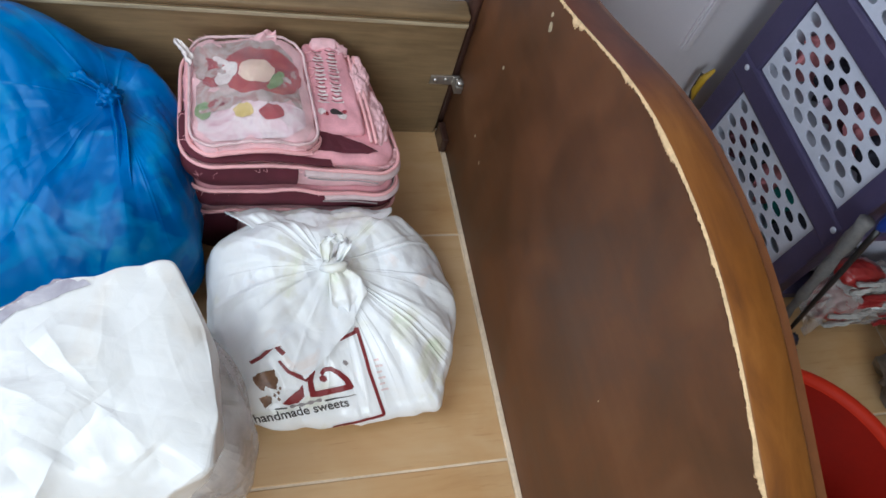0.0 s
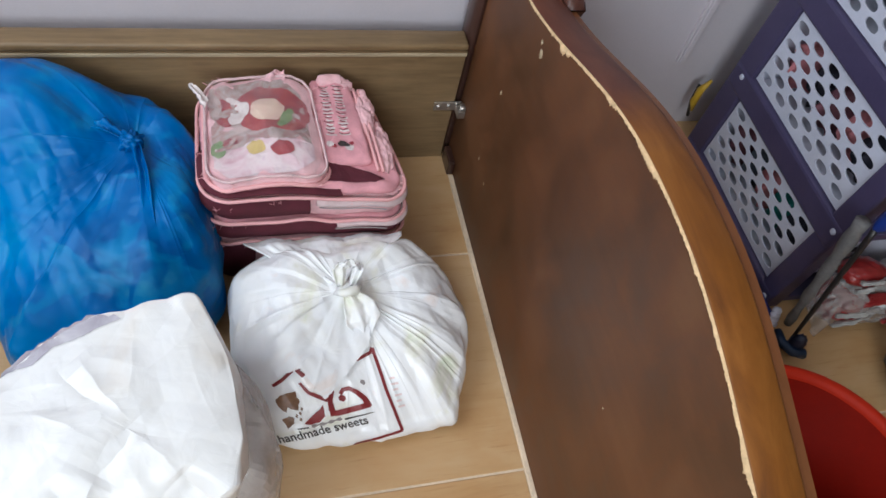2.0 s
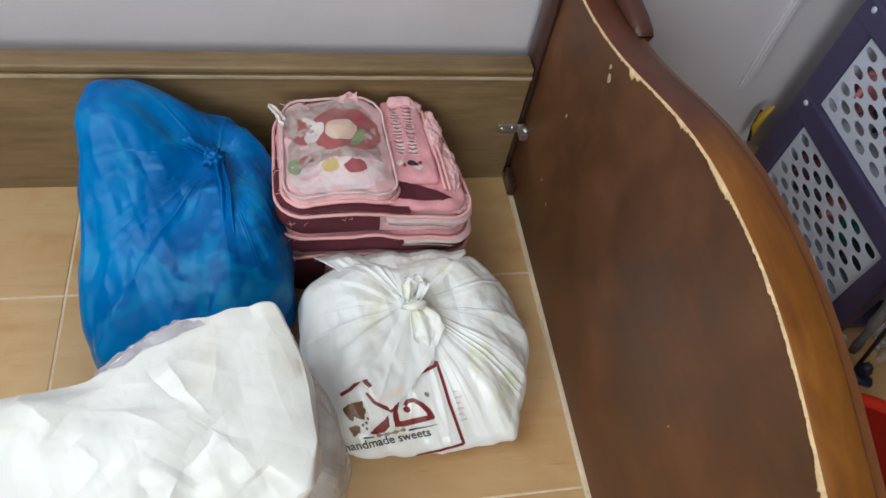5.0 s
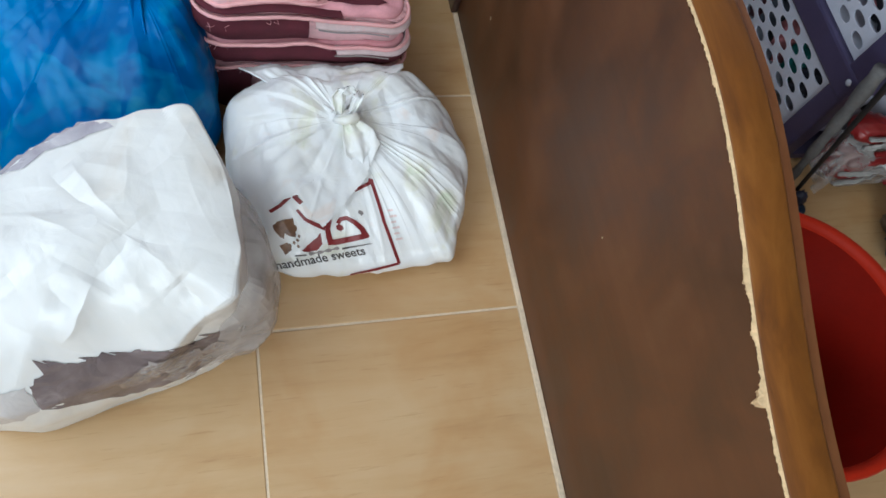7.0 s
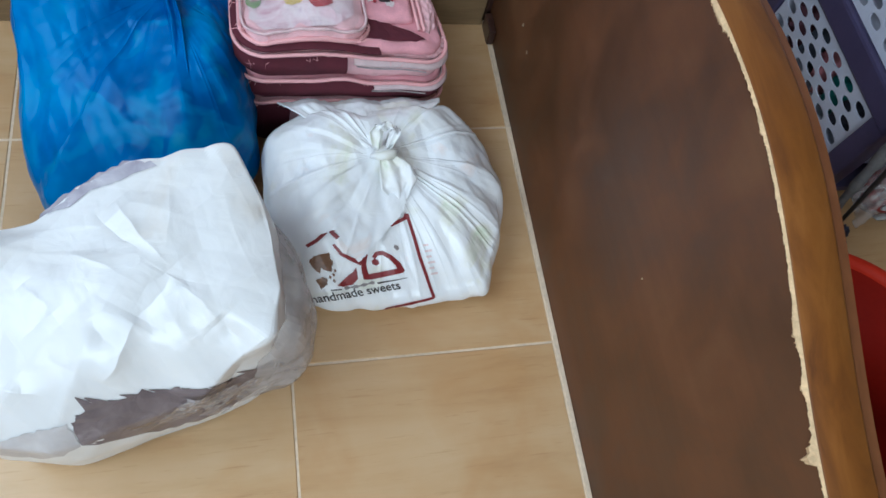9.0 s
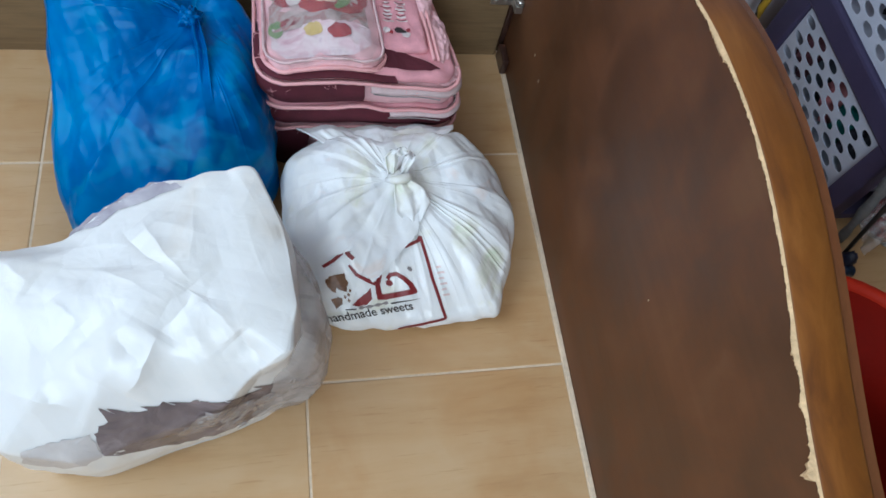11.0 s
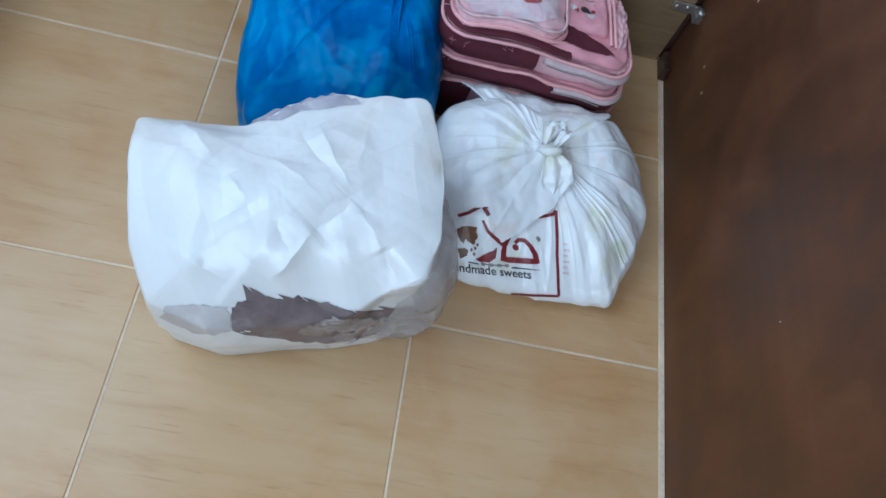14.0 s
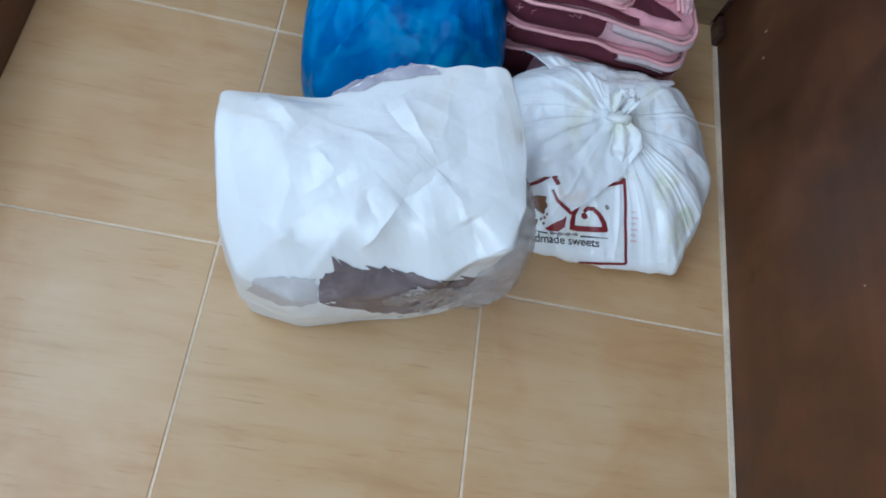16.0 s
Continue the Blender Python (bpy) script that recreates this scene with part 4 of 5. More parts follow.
ribbon(bm, [(-0.545, 0.088, 0.238), (-0.575, 0.105, 0.252), (-0.590, 0.108, 0.246)], [0.012, 0.022, 0.010], (0.3, 1, 0.2), amp=0.004, seed=7)
part("knot", bm, M_BLUE, blue, "tight knot with a hanging tail", True)

# ---- school bag ----
pack = thing("school_bag", "worn pink and maroon cloth school bag lying on its back", "backpack")


def outline(x0, x1, y0, y1, r, count=72):
    pts = []
    for cx, cy, a0 in ((x1 - r, y0 + r, -90), (x1 - r, y1 - r, 0), (x0 + r, y1 - r, 90), (x0 + r, y0 + r, 180)):
        pts += [(cx + r * math.cos(radians(a0 + 90 * k / 11)), cy + r * math.sin(radians(a0 + 90 * k / 11))) for k in range(12)]
    if x1 - x0 > 0.25:  # the bag narrows towards its top end
        cx = (x0 + x1) / 2
        pts = [(cx + (x - cx) * (1 - 0.16 * (y - y0) / (y1 - y0)) if x > cx else x, y) for x, y in pts]
    full = []
    for a, b in zip(pts, pts[1:] + pts[:1]):
        k = max(1, int(math.dist(a, b) / 0.008))
        full += [(a[0] + (b[0] - a[0]) * f / k, a[1] + (b[1] - a[1]) * f / k) for f in range(k)]
    return full


def sag(x, y, z, amp=0.008, seed=0.0):
    """The cloth's unevenness: layers droop to the sides and ripple."""
    d = x + 0.30
    return z + amp * 1.35 * noise.noise(Vector((x * 13, y * 9, seed + z * 7))) - (0.6 * d * d + 0.04 * d) * z / 0.21


def cushion(x0, x1, y0, y1, z0, z1, r, seed=0.0, puff=0.006, crown=0.0):
    """A padded cloth layer."""
    rim = outline(x0, x1, y0, y1, r)
    cx, cy = (x0 + x1) / 2, (y0 + y1) / 2
    bm = bmesh.new()
    prof = [(0.0, 0.0, 0), (0.5, 0.0, 0), (0.97, 0.0, 0.0), (1, 0.12, 0.3), (1, 0.35, 0.9), (1, 0.65, 0.9), (1, 0.88, 0.3), (0.975, 1.0, 0.0), (0.85, 1.0, 0), (0.6, 1.0, 0), (0.3, 1.0, 0), (0.02, 1.0, 0)]
    rows = []
    for s, h, p in prof[1:]:
        row = []
        for x, y in rim:
            dx, dy = x - cx, y - cy
            d = math.hypot(dx, dy)
            px, py = cx + dx * s + dx / d * puff * p, cy + dy * s + dy / d * puff * p
            z = z0 + (z1 - z0) * h
            if z > 0.03:
                z = sag(px, py, z, seed=seed * 0)
            if h == 1.0:
                z += crown * (1 - s * s) + 0.006 * noise.noise(Vector((px * 25, py * 25, seed))) + 0.002 * noise.noise(Vector((px * 80, py * 80, seed)))
            wob = 0.0036 * noise.noise(Vector((px * 26, py * 26, z * 30 + seed))) + 0.0022 * noise.noise(Vector((px * 75, py * 75, z * 60 + seed)))
            row.append(bm.verts.new((px + wob, py + wob, max(z, 0.001))))
        rows.append(row)
    for a, b in zip(rows, rows[1:]):
        for k in range(len(rim)):
            bm.faces.new((a[k], a[(k + 1) % len(rim)], b[(k + 1) % len(rim)], b[k]))
    bm.faces.new(rows[0])
    bm.faces.new(rows[-1])
    return bm


def front_strip(x0, x1, y0, y1, z0, z1, r, lo, hi, off=0.0125):
    """A cloth panel sewn on the front side between lo and hi along x."""
    rim = [(x, y) for x, y in outline(x0, x1, y0, y1, r) if y < y0 + 0.09 and lo <= x <= hi]
    left = sorted([p for p in rim if p[1] > y0 + r * 0.9 and p[0] < (x0 + x1) / 2], key=lambda p: -p[1])
    right = sorted([p for p in rim if p[1] > y0 + r * 0.9 and p[0] >= (x0 + x1) / 2], key=lambda p: p[1])
    mid = sorted([p for p in rim if p[1] <= y0 + r * 0.9], key=lambda p: p[0])
    rim = left + mid + right
    cx, cy = (x0 + x1) / 2, (y0 + y1) / 2
    bm, rows = bmesh.new(), []
    for x, y in rim:
        dx, dy = x - cx, y - cy
        d = math.hypot(dx, dy)
        row = []
        for k, e in ((0.0, -0.004), (0.1, 0.2), (0.3, 0.75), (0.5, 1.0), (0.7, 0.75), (0.9, 0.2), (1.0, -0.004)):
            px, py = x + dx / d * off * (0.25 + 0.75 * e), y + dy / d * off * (0.25 + 0.75 * e)
            z = z0 + (z1 - z0) * k
            row.append(bm.verts.new((px, py, max(0.002, sag(px, py, z) if z > 0.03 else z))))
        rows.append(row)
    for a, b in zip(rows, rows[1:]):
        for k in range(6):
            bm.faces.new((a[k], a[k + 1], b[k + 1], b[k]))
    return bm


LAYERS = [(-0.450, -0.136, -0.012, 0.222, 0.000, 0.108), (-0.448, -0.138, -0.011, 0.220, 0.112, 0.158), (-0.445, -0.144, -0.009, 0.218, 0.162, 0.213), (-0.442, -0.150, -0.007, 0.214, 0.217, 0.234)]
for k, (x0, x1, y0, y1, z0, z1) in enumerate(LAYERS):
    part("compartment", cushion(x0, x1, y0, y1, z0, z1, 0.045, k * 3.0, 0.006, 0.006 if k == 3 else 0), (M_PINK_PALE, M_PINK, M_PINK_PALE, M_PINK)[k], pack, "padded pink cloth compartment", True)
    if k < 3:
        rim = outline(x0, x1, y0, y1, 0.045)
        cx, cy = (x0 + x1) / 2, (y0 + y1) / 2
        line = []
        for x, y in rim:
            d = math.hypot(x - cx, y - cy)
            px, py = x + (x - cx) / d * 0.0085, y + (y - cy) / d * 0.0085
            line.append((px, py, sag(px, py, z1 + 0.002) + 0.003 * noise.noise(Vector((px * 30, py * 30, k))) + 0.0012 * noise.noise(Vector((px * 120, py * 120, k)))))
        part("piping", tube(line, 0.0030, 7, True), M_PIPING, pack, "pale pink piping", True)
for k, lo, hi in ((0, -0.47, -0.368), (1, -0.47, -0.12), (2, -0.47, -0.292), (3, -0.47, -0.25)):
    x0, x1, y0, y1, z0, z1 = LAYERS[k]
    part("side_panel", front_strip(x0, x1, y0, y1, z0 + 0.003, z1 - 0.002, 0.045, lo, hi), M_MAROON, pack, "dark maroon cloth panel", True)
for k, lo, hi, a, b in ((1, -0.262, -0.13, 0.141, 0.159), (2, -0.288, -0.14, 0.192, 0.214)):
    x0, x1, y0, y1, _, _ = LAYERS[k]
    z = part("zip", front_strip(x0, x1, y0, y1, a, b, 0.045, lo, hi, 0.0150), M_ZIP, pack, "pale zip tape", True)
    line = [(x, y0 - 0.0165, sag(x, y0, (a + b) / 2)) for x in np.linspace(lo + 0.006, x1 - 0.035, 40)]
    part("teeth", tube(line, 0.0011, 5), M_GREY_INK, z)

# front pocket with a clear cover over a faded picture
pocket = part("front_pocket", cushion(-0.436, -0.268, -0.006, 0.203, 0.230, 0.250, 0.034, 21.0, 0.004, 0.006), M_PINK_PALE, pack, "puffy pocket with a scuffed clear cover", True)
me = pocket.data
tmp = bmesh.new()
tmp.from_mesh(me)
pocket_tree = BVHTree.FromBMesh(tmp)
tmp.free()
FACE = ((-0.4, 0.1, 0.25), (1, 0, 0), (0, 1, 0))
M_RIMCLOTH = simple("frayed_rim", (0.66, 0.47, 0.48), 0.7, spread=0.3, scale=60, grain=700, relief=0.6)


def faded_print(name, stops, scale=38.0):
    m, n, l, b = material(name, 0.22)
    cloud = noise_tex(n, l, coords(n, l), scale, 4, 0.6, 0.9)
    l.new(ramp(n, l, cloud, stops), b.inputs["Base Color"])
    bump(n, l, b, noise_tex(n, l, coords(n, l), 70.0, 4, 0.6, 1.0), 0.4, 0.002)
    return m


M_PIC_GREY = faded_print("print_ground", [(0.28, (0.26, 0.20, 0.20)), (0.42, (0.38, 0.20, 0.20)), (0.52, (0.42, 0.34, 0.32)), (0.66, (0.55, 0.40, 0.40))])
M_PIC_LOW = faded_print("print_pale", [(0.3, (0.62, 0.36, 0.42)), (0.45, (0.74, 0.55, 0.60)), (0.6, (0.80, 0.68, 0.70)), (0.75, (0.55, 0.34, 0.48))], 30)
M_PIC_RED = faded_print("print_red", [(0.3, (0.20, 0.03, 0.045)), (0.5, (0.33, 0.04, 0.055)), (0.7, (0.45, 0.09, 0.08))], 30)
M_PIC_SKIN = faded_print("print_cream", [(0.3, (0.66, 0.42, 0.36)), (0.7, (0.76, 0.58, 0.46))], 40)
M_PIC_GREEN = faded_print("print_green", [(0.3, (0.12, 0.22, 0.08)), (0.7, (0.30, 0.38, 0.18))], 60)
M_PIC_YEL = faded_print("print_yellow", [(0.3, (0.55, 0.40, 0.10)), (0.7, (0.70, 0.52, 0.22))], 60)
M_PIC_WHITE = faded_print("print_white", [(0.3, (0.62, 0.50, 0.50)), (0.7, (0.80, 0.74, 0.72))], 60)


def disc(cx, cy, rx, ry, a=0.0, n=20):
    return [(cx + rx * math.cos(t) * math.cos(a) - ry * math.sin(t) * math.sin(a), cy + rx * math.cos(t) * math.sin(a) + ry * math.sin(t) * math.cos(a)) for t in np.arange(n) * 2 * math.pi / n]


LAYER = 0.0006
for name, mat, shapes in (
    ("picture_ground", M_PIC_GREY, [[(-29, 90), (30, 95), (88, 96), (116, 66), (118, 0), (116, -45), (-29, -45)]]),
    ("picture_lower", M_PIC_LOW, [[(-29, -30), (20, -40), (70, -32), (118, -44), (116, -78), (88, -100), (-8, -100), (-28, -78)]]),
    ("picture_disc", M_PIC_RED, [disc(66, 26, 58, 54), disc(-8, 30, 16, 34, 0.2)]),
    ("picture_shape", M_PIC_GREY, [disc(62, 84, 34, 9, -0.15), disc(64, -30, 36, 11, -0.05), disc(-22, 52, 10, 34, 0.1)]),
    ("picture_shape", M_PIC_WHITE, [disc(14, 22, 13, 24, -0.5), disc(8, 50, 5, 16, 0.8)]),
    ("picture_shape", M_PIC_SKIN, [disc(58, 24, 27, 23, 0.3)]),
    ("picture_leaf", M_PIC_GREEN, [disc(84, 8, 8, 26, -0.5), disc(-20, -42, 11, 17)]),
    ("picture_ball", M_PIC_YEL, [disc(34, -52, 13, 13)]),
    ("picture_ball", M_PIC_RED, [disc(72, -58, 17, 12), disc(-2, -32, 12, 8)]),
):
    LAYER += 0.00016
    for s in shapes:
        bm = patch(bmesh.new(), [tuple(map(float, q)) for q in s], 7, 2.5, s[0][0] * 0.1, 3)
        drape(bm, pocket_tree, *FACE, lift=LAYER)
        part(name, bm, mat, pocket)
line = [(x, y, sag(x, y, 0.253) + 0.004 * noise.noise(Vector((x * 60, y * 60, 3)))) for x, y in outline(-0.438, -0.266, -0.008, 0.205, 0.034)]
part("cover_rim", tube(line, 0.0022, 7, True), M_RIMCLOTH, pocket, "frayed whitish rim", True)
line = [(x, y, sag(x, y, 0.239) + 0.002 * noise.noise(Vector((x * 50, y * 50, 8)))) for x, y in outline(-0.441, -0.262, -0.011, 0.206, 0.036)]
part("piping", tube(line, 0.0034, 7, True), M_PIPING, pocket, "pale pink piping", True)
bm = patch(bmesh.new(), [(-32, 100), (-10, 104), (60, 102), (112, 98), (128, 80), (130, -70), (112, -103), (-10, -104), (-32, -80)], 18, 1.5, 2.0, 10)
drape(bm, pocket_tree, *FACE, lift=0.0030)
for q in bm.verts:
    q.co.z += 0.0016 * noise.noise(q.co * 45) + 0.0010 * noise.noise(q.co * 110)
part("clear_cover", bm, M_VINYL, pocket, "scuffed clear plastic cover", True)
random.seed(12)
bm = bmesh.new()
for k in range(46):
    x, y = random.choice(outline(-0.44, -0.262, -0.018, 0.207, 0.036))
    a, s = random.uniform(0, 6.28), random.uniform(0.006, 0.02)
    p = Vector((x, y, sag(x, y, 0.245)))
    tube([p, p + Vector((math.cos(a), math.sin(a), 0.5)) * s * 0.5, p + Vector((math.cos(a + 0.5), math.sin(a + 0.5), 0.3)) * s], 0.0006, 4, bm=bm)
for k in range(40):
    x = random.uniform(-0.44, -0.15)
    p = Vector((x, -0.018, random.choice((0.104, 0.163, 0.206))))
    p.z = sag(p.x, p.y, p.z)
    a = random.choice((0.0, 3.14)) + random.uniform(-0.35, 0.35)
    tube([p, p + Vector((math.cos(a) * 0.006, -0.004, math.sin(a) * 0.006)), p + Vector((math.cos(a + 1) * 0.011, -0.003, math.sin(a + 1) * 0.01))], 0.0003, 4, bm=bm)
tagged(part("loose_thread", bm, M_PIPING, pack, "frayed pale threads"), kind="stuff")

# the upper face beside the pocket: maroon wedge, pink strap with worn print
tmp = bmesh.new()
for ob in [o for o in pack.children if o.name.startswith("compartment")][3:4]:
    tmp.from_mesh(ob.data)
top_tree = BVHTree.FromBMesh(tmp)
tmp.free()
bm = patch(bmesh.new(), [(108, -42), (150, -60), (222, -92), (205, -99), (150, -101), (108, -101)], 8, 1.0, 3)
part("wedge", drape(bm, top_tree, *FACE, lift=0.0015), M_MAROON, pack, "maroon cloth wedge")
pad = part("strap_panel", cushion(-0.262, -0.194, 0.034, 0.214, 0.232, 0.246, 0.010, 31.0, 0.003, 0.003), M_PINK, pack, "padded pink strap with worn print", True)
tmp = bmesh.new()
tmp.from_mesh(pad.data)
pad_tree = BVHTree.FromBMesh(tmp)
tmp.free()
M_PRINT_DARK = faded_print("print_maroon", [(0.3, (0.16, 0.03, 0.045)), (0.7, (0.30, 0.07, 0.09))], 60)
random.seed(9)
for mat, shift, w in ((M_PIC_WHITE, 1.0, 3.4), (M_PRINT_DARK, 0.0, 2.0)):
    bm = bmesh.new()
    for col, x0 in enumerate((152, 174)):
        y = 96.0
        while y > -14:
            h = random.uniform(4, 9)
            a = random.uniform(-2.5, 2.5)
            stroke(bm, [(x0 + shift + a - 0.06 * (96 - y), y), (x0 + shift + 6 + a - 0.06 * (96 - y), y - h * 0.4), (x0 + shift + 13 - a - 0.06 * (96 - y), y - h * 0.2)], w)
            y -= h + 1.5
    part("worn_print", drape(bm, pad_tree, *FACE, lift=0.0009 + (0.0004 if w < 3 else 0)), mat, pack, "worn unreadable print in two rows")
for x, y, r, mat in ((146, -34, 7, M_PIC_WHITE), (152, -38, 5, M_PIC_RED), (166, -32, 7, M_BLACK_INK), (176, -40, 8, M_PIC_WHITE), (173, -34, 4, M_BLACK_INK), (181, -30, 4, M_PIC_RED)):
    bm = patch(bmesh.new(), [tuple(map(float, q)) for q in disc(x, y, r, r * 0.8, 0.4, 10)], 3, 3.0, x, 2)
    part("worn_print", drape(bm, pad_tree, *FACE, lift=0.0012 + 0.00005 * (x % 7)), mat, pack)
part("strap_end", cushion(-0.246, -0.205, 0.203, 0.221, 0.236, 0.252, 0.006, 8.0, 0.002, 0.002), M_PINK_PALE, pack, "frayed pink end of the strap", True)
# torn lining that bulges along the side
bm = bmesh.new()
for k, (x, y, z, a, b, c) in enumerate(((-0.182, 0.150, 0.220, 0.020, 0.055, 0.014), (-0.172, 0.080, 0.212, 0.022, 0.058, 0.015), (-0.172, 0.022, 0.188, 0.034, 0.026, 0.016), (-0.220, 0.004, 0.186, 0.045, 0.014, 0.012))):
    b2 = lump(bmesh.new(), (x, y, z), (a, b, c), (0, 0, 8 * k - 10), 0.16, seed=k * 2.0 + 5, sub=5)
    for q in b2.verts:
        q.co += Vector((0.4, -0.2, 1)) * (0.004 * noise.noise(q.co * 60) + 0.0025 * noise.noise(q.co * 140))
    join(bm, b2)
part("torn_lining", bm, M_PINK_PALE, pack, "torn fluffy pink lining", True)
for x in (0.213, 0.221):
    line = [(-0.4 + x, 0.1 + q, 0.244 + 0.002 * math.sin(q * 40)) for q in np.linspace(-0.08, 0.1, 20)]
    part("seam_tape", tube([(a, b, sag(a, b, 0.242)) for a, b, _ in line], 0.0028, 6), M_ZIP if x < 0.2 else M_PIPING, pack, "pale seam tape", True)
for k, (spine, w, a, m) in enumerate((([(-0.434, 0.150, 0.250), (-0.447, 0.166, 0.262), (-0.458, 0.178, 0.262)], [0.020, 0.014, 0.006], (0.3, 1, 0), M_PIC_WHITE), ([(-0.330, 0.190, 0.250), (-0.325, 0.206, 0.257), (-0.315, 0.214, 0.258)], [0.05, 0.04, 0.02], (1, 0.1, 0), M_PINK_PALE), ([(-0.215, 0.195, 0.230), (-0.212, 0.208, 0.236), (-0.210, 0.216, 0.238)], [0.05, 0.05, 0.03], (1, 0, 0.1), M_PINK_PALE), ([(-0.150, 0.06, 0.14), (-0.128, 0.07, 0.15), (-0.118, 0.09, 0.13)], [0.03, 0.03, 0.02], (0.2, 1, 0.3), M_PINK))):
    part("torn_tab", ribbon(bmesh.new(), spine, w, a, amp=0.004, seed=k * 2.0), m, pack, "torn curling tab", True)
bm = bmesh.new()
ribbon(bm, [(-0.145, 0.01, 0.06), (-0.128, 0.05, 0.07), (-0.132, 0.12, 0.05)], [0.02, 0.022, 0.02], (0, 0.3, 1), amp=0.004, seed=9)
part("side_strap", bm, M_MAROON, pack, "maroon webbing strap", True)

for ob in pack.children_recursive:
    if ob.type == "MESH":
        for v in ob.data.vertices:
            v.co.x -= 0.024 * (v.co.x + 0.45) / 0.31 * max(0.0, v.co.y) / 0.22
            v.co.y -= 0.055 * max(0.0, v.co.y)

# ---- beyond the footboard: drawer tower, red tub, clutter ----
tower = thing("drawer_tower", "purple plastic drawer tower with white perforated drawers", "storage drawers")
TX, TY0, TY1, TD = 0.55, -0.172, 0.240, 0.34
for y0, y1 in ((TY0, TY0 + 0.042), (TY1 - 0.055, TY1)):
    part("post", box(TX - 0.004, TX + 0.03, y0, y1, 0.0, 1.09, 0.004), M_PURPLE, tower)
    part("post", box(TX + TD - 0.03, TX + TD, y0, y1, 0.0, 1.09, 0.004), M_PURPLE, tower)
TIERS = [0.040, 0.250, 0.460, 0.670, 0.880]
for k, z in enumerate([0.0] + [t - 0.052 for t in TIERS[1:]] + [1.04]):
    h = 0.038 if k == 0 else 0.05
    part("cross_bar", box(TX - 0.007, TX + 0.028, TY0 + 0.002, TY1 - 0.002, z, z + h, 0.006), M_PURPLE, tower)
    part("shelf", box(TX + 0.0285, TX + TD - 0.002, TY0 + 0.004, TY1 - 0.004, z + 0.012, z + 0.030, 0.002), M_PURPLE, tower)
for z in TIERS:
    for y in (TY0 + 0.014, TY1 - 0.036):
        part("rivet", lump(bmesh.new(), (TX - 0.008, y, z - 0.016), (0.003, 0.006, 0.006), rough=0.02, sub=2), M_WHITEPL, tower, smooth=True)


def perforated(y0, y1, z0, z1, x, thick, py=0.0525, pz=0.0388, hy=0.0168, hz=0.0082, n=16):
    """A sheet with staggered leaf-shaped holes."""
    bm = bmesh.new()
    cache = {}

    def vert(y, z):
        y, z = min(max(y, y0), y1), min(max(z, z0), z1)
        key = (round(y, 5), round(z, 5))
        if key not in cache:
            cache[key] = bm.verts.new((x, y, z))
        return cache[key]

    for i in range(-1, int((y1 - y0) / py * 2) + 3):
        for j in range(-1, int((z1 - z0) / pz * 2) + 3):
            if (i + j) % 2:
                continue
            cy, cz = y0 + i * py / 2, z0 + j * pz / 2
            outer, inner = [], []
            tips = ((py / 2, 0.0), (0.0, pz / 2), (-py / 2, 0.0), (0.0, -pz / 2))
            for k in range(n):
                a, f = k * 2 * math.pi / n, (k % (n // 4)) * 4 / n
                p, q = tips[k * 4 // n], tips[(k * 4 // n + 1) % 4]
                outer.append(vert(cy + p[0] * (1 - f) + q[0] * f, cz + p[1] * (1 - f) + q[1] * f))
                ca, sa = math.cos(a), math.sin(a)
                inner.append((cy + hy * math.copysign(abs(ca) ** 0.9, ca), cz + hz * math.copysign(abs(sa) ** 0.8, sa)))
            solid = not (y0 + hy + 0.002 < cy < y1 - hy - 0.002 and z0 + hz + 0.001 < cz < z1 - hz - 0.001)
            loop = [v for k, v in enumerate(outer) if v is not outer[k - 1]]
            loop = list(dict.fromkeys(loop))
            if solid:
                if len(loop) > 2:
                    try:
                        bm.faces.new(loop)
                    except ValueError:
                        pass
                continue
            ring = [vert(*q) for q in inner]
            for k in range(n):
                quad = list(dict.fromkeys((outer[k], outer[(k + 1) % n], ring[(k + 1) % n], ring[k])))
                if len(quad) > 2:
                    try:
                        bm.faces.new(quad)
                    except ValueError:
                        pass
    bmesh.ops.recalc_face_normals(bm, faces=bm.faces)
    geom = bmesh.ops.extrude_face_region(bm, geom=bm.faces[:])
    bmesh.ops.translate(bm, vec=(thick, 0, 0), verts=[v for v in geom["geom"] if isinstance(v, bmesh.types.BMVert)])
    return bm


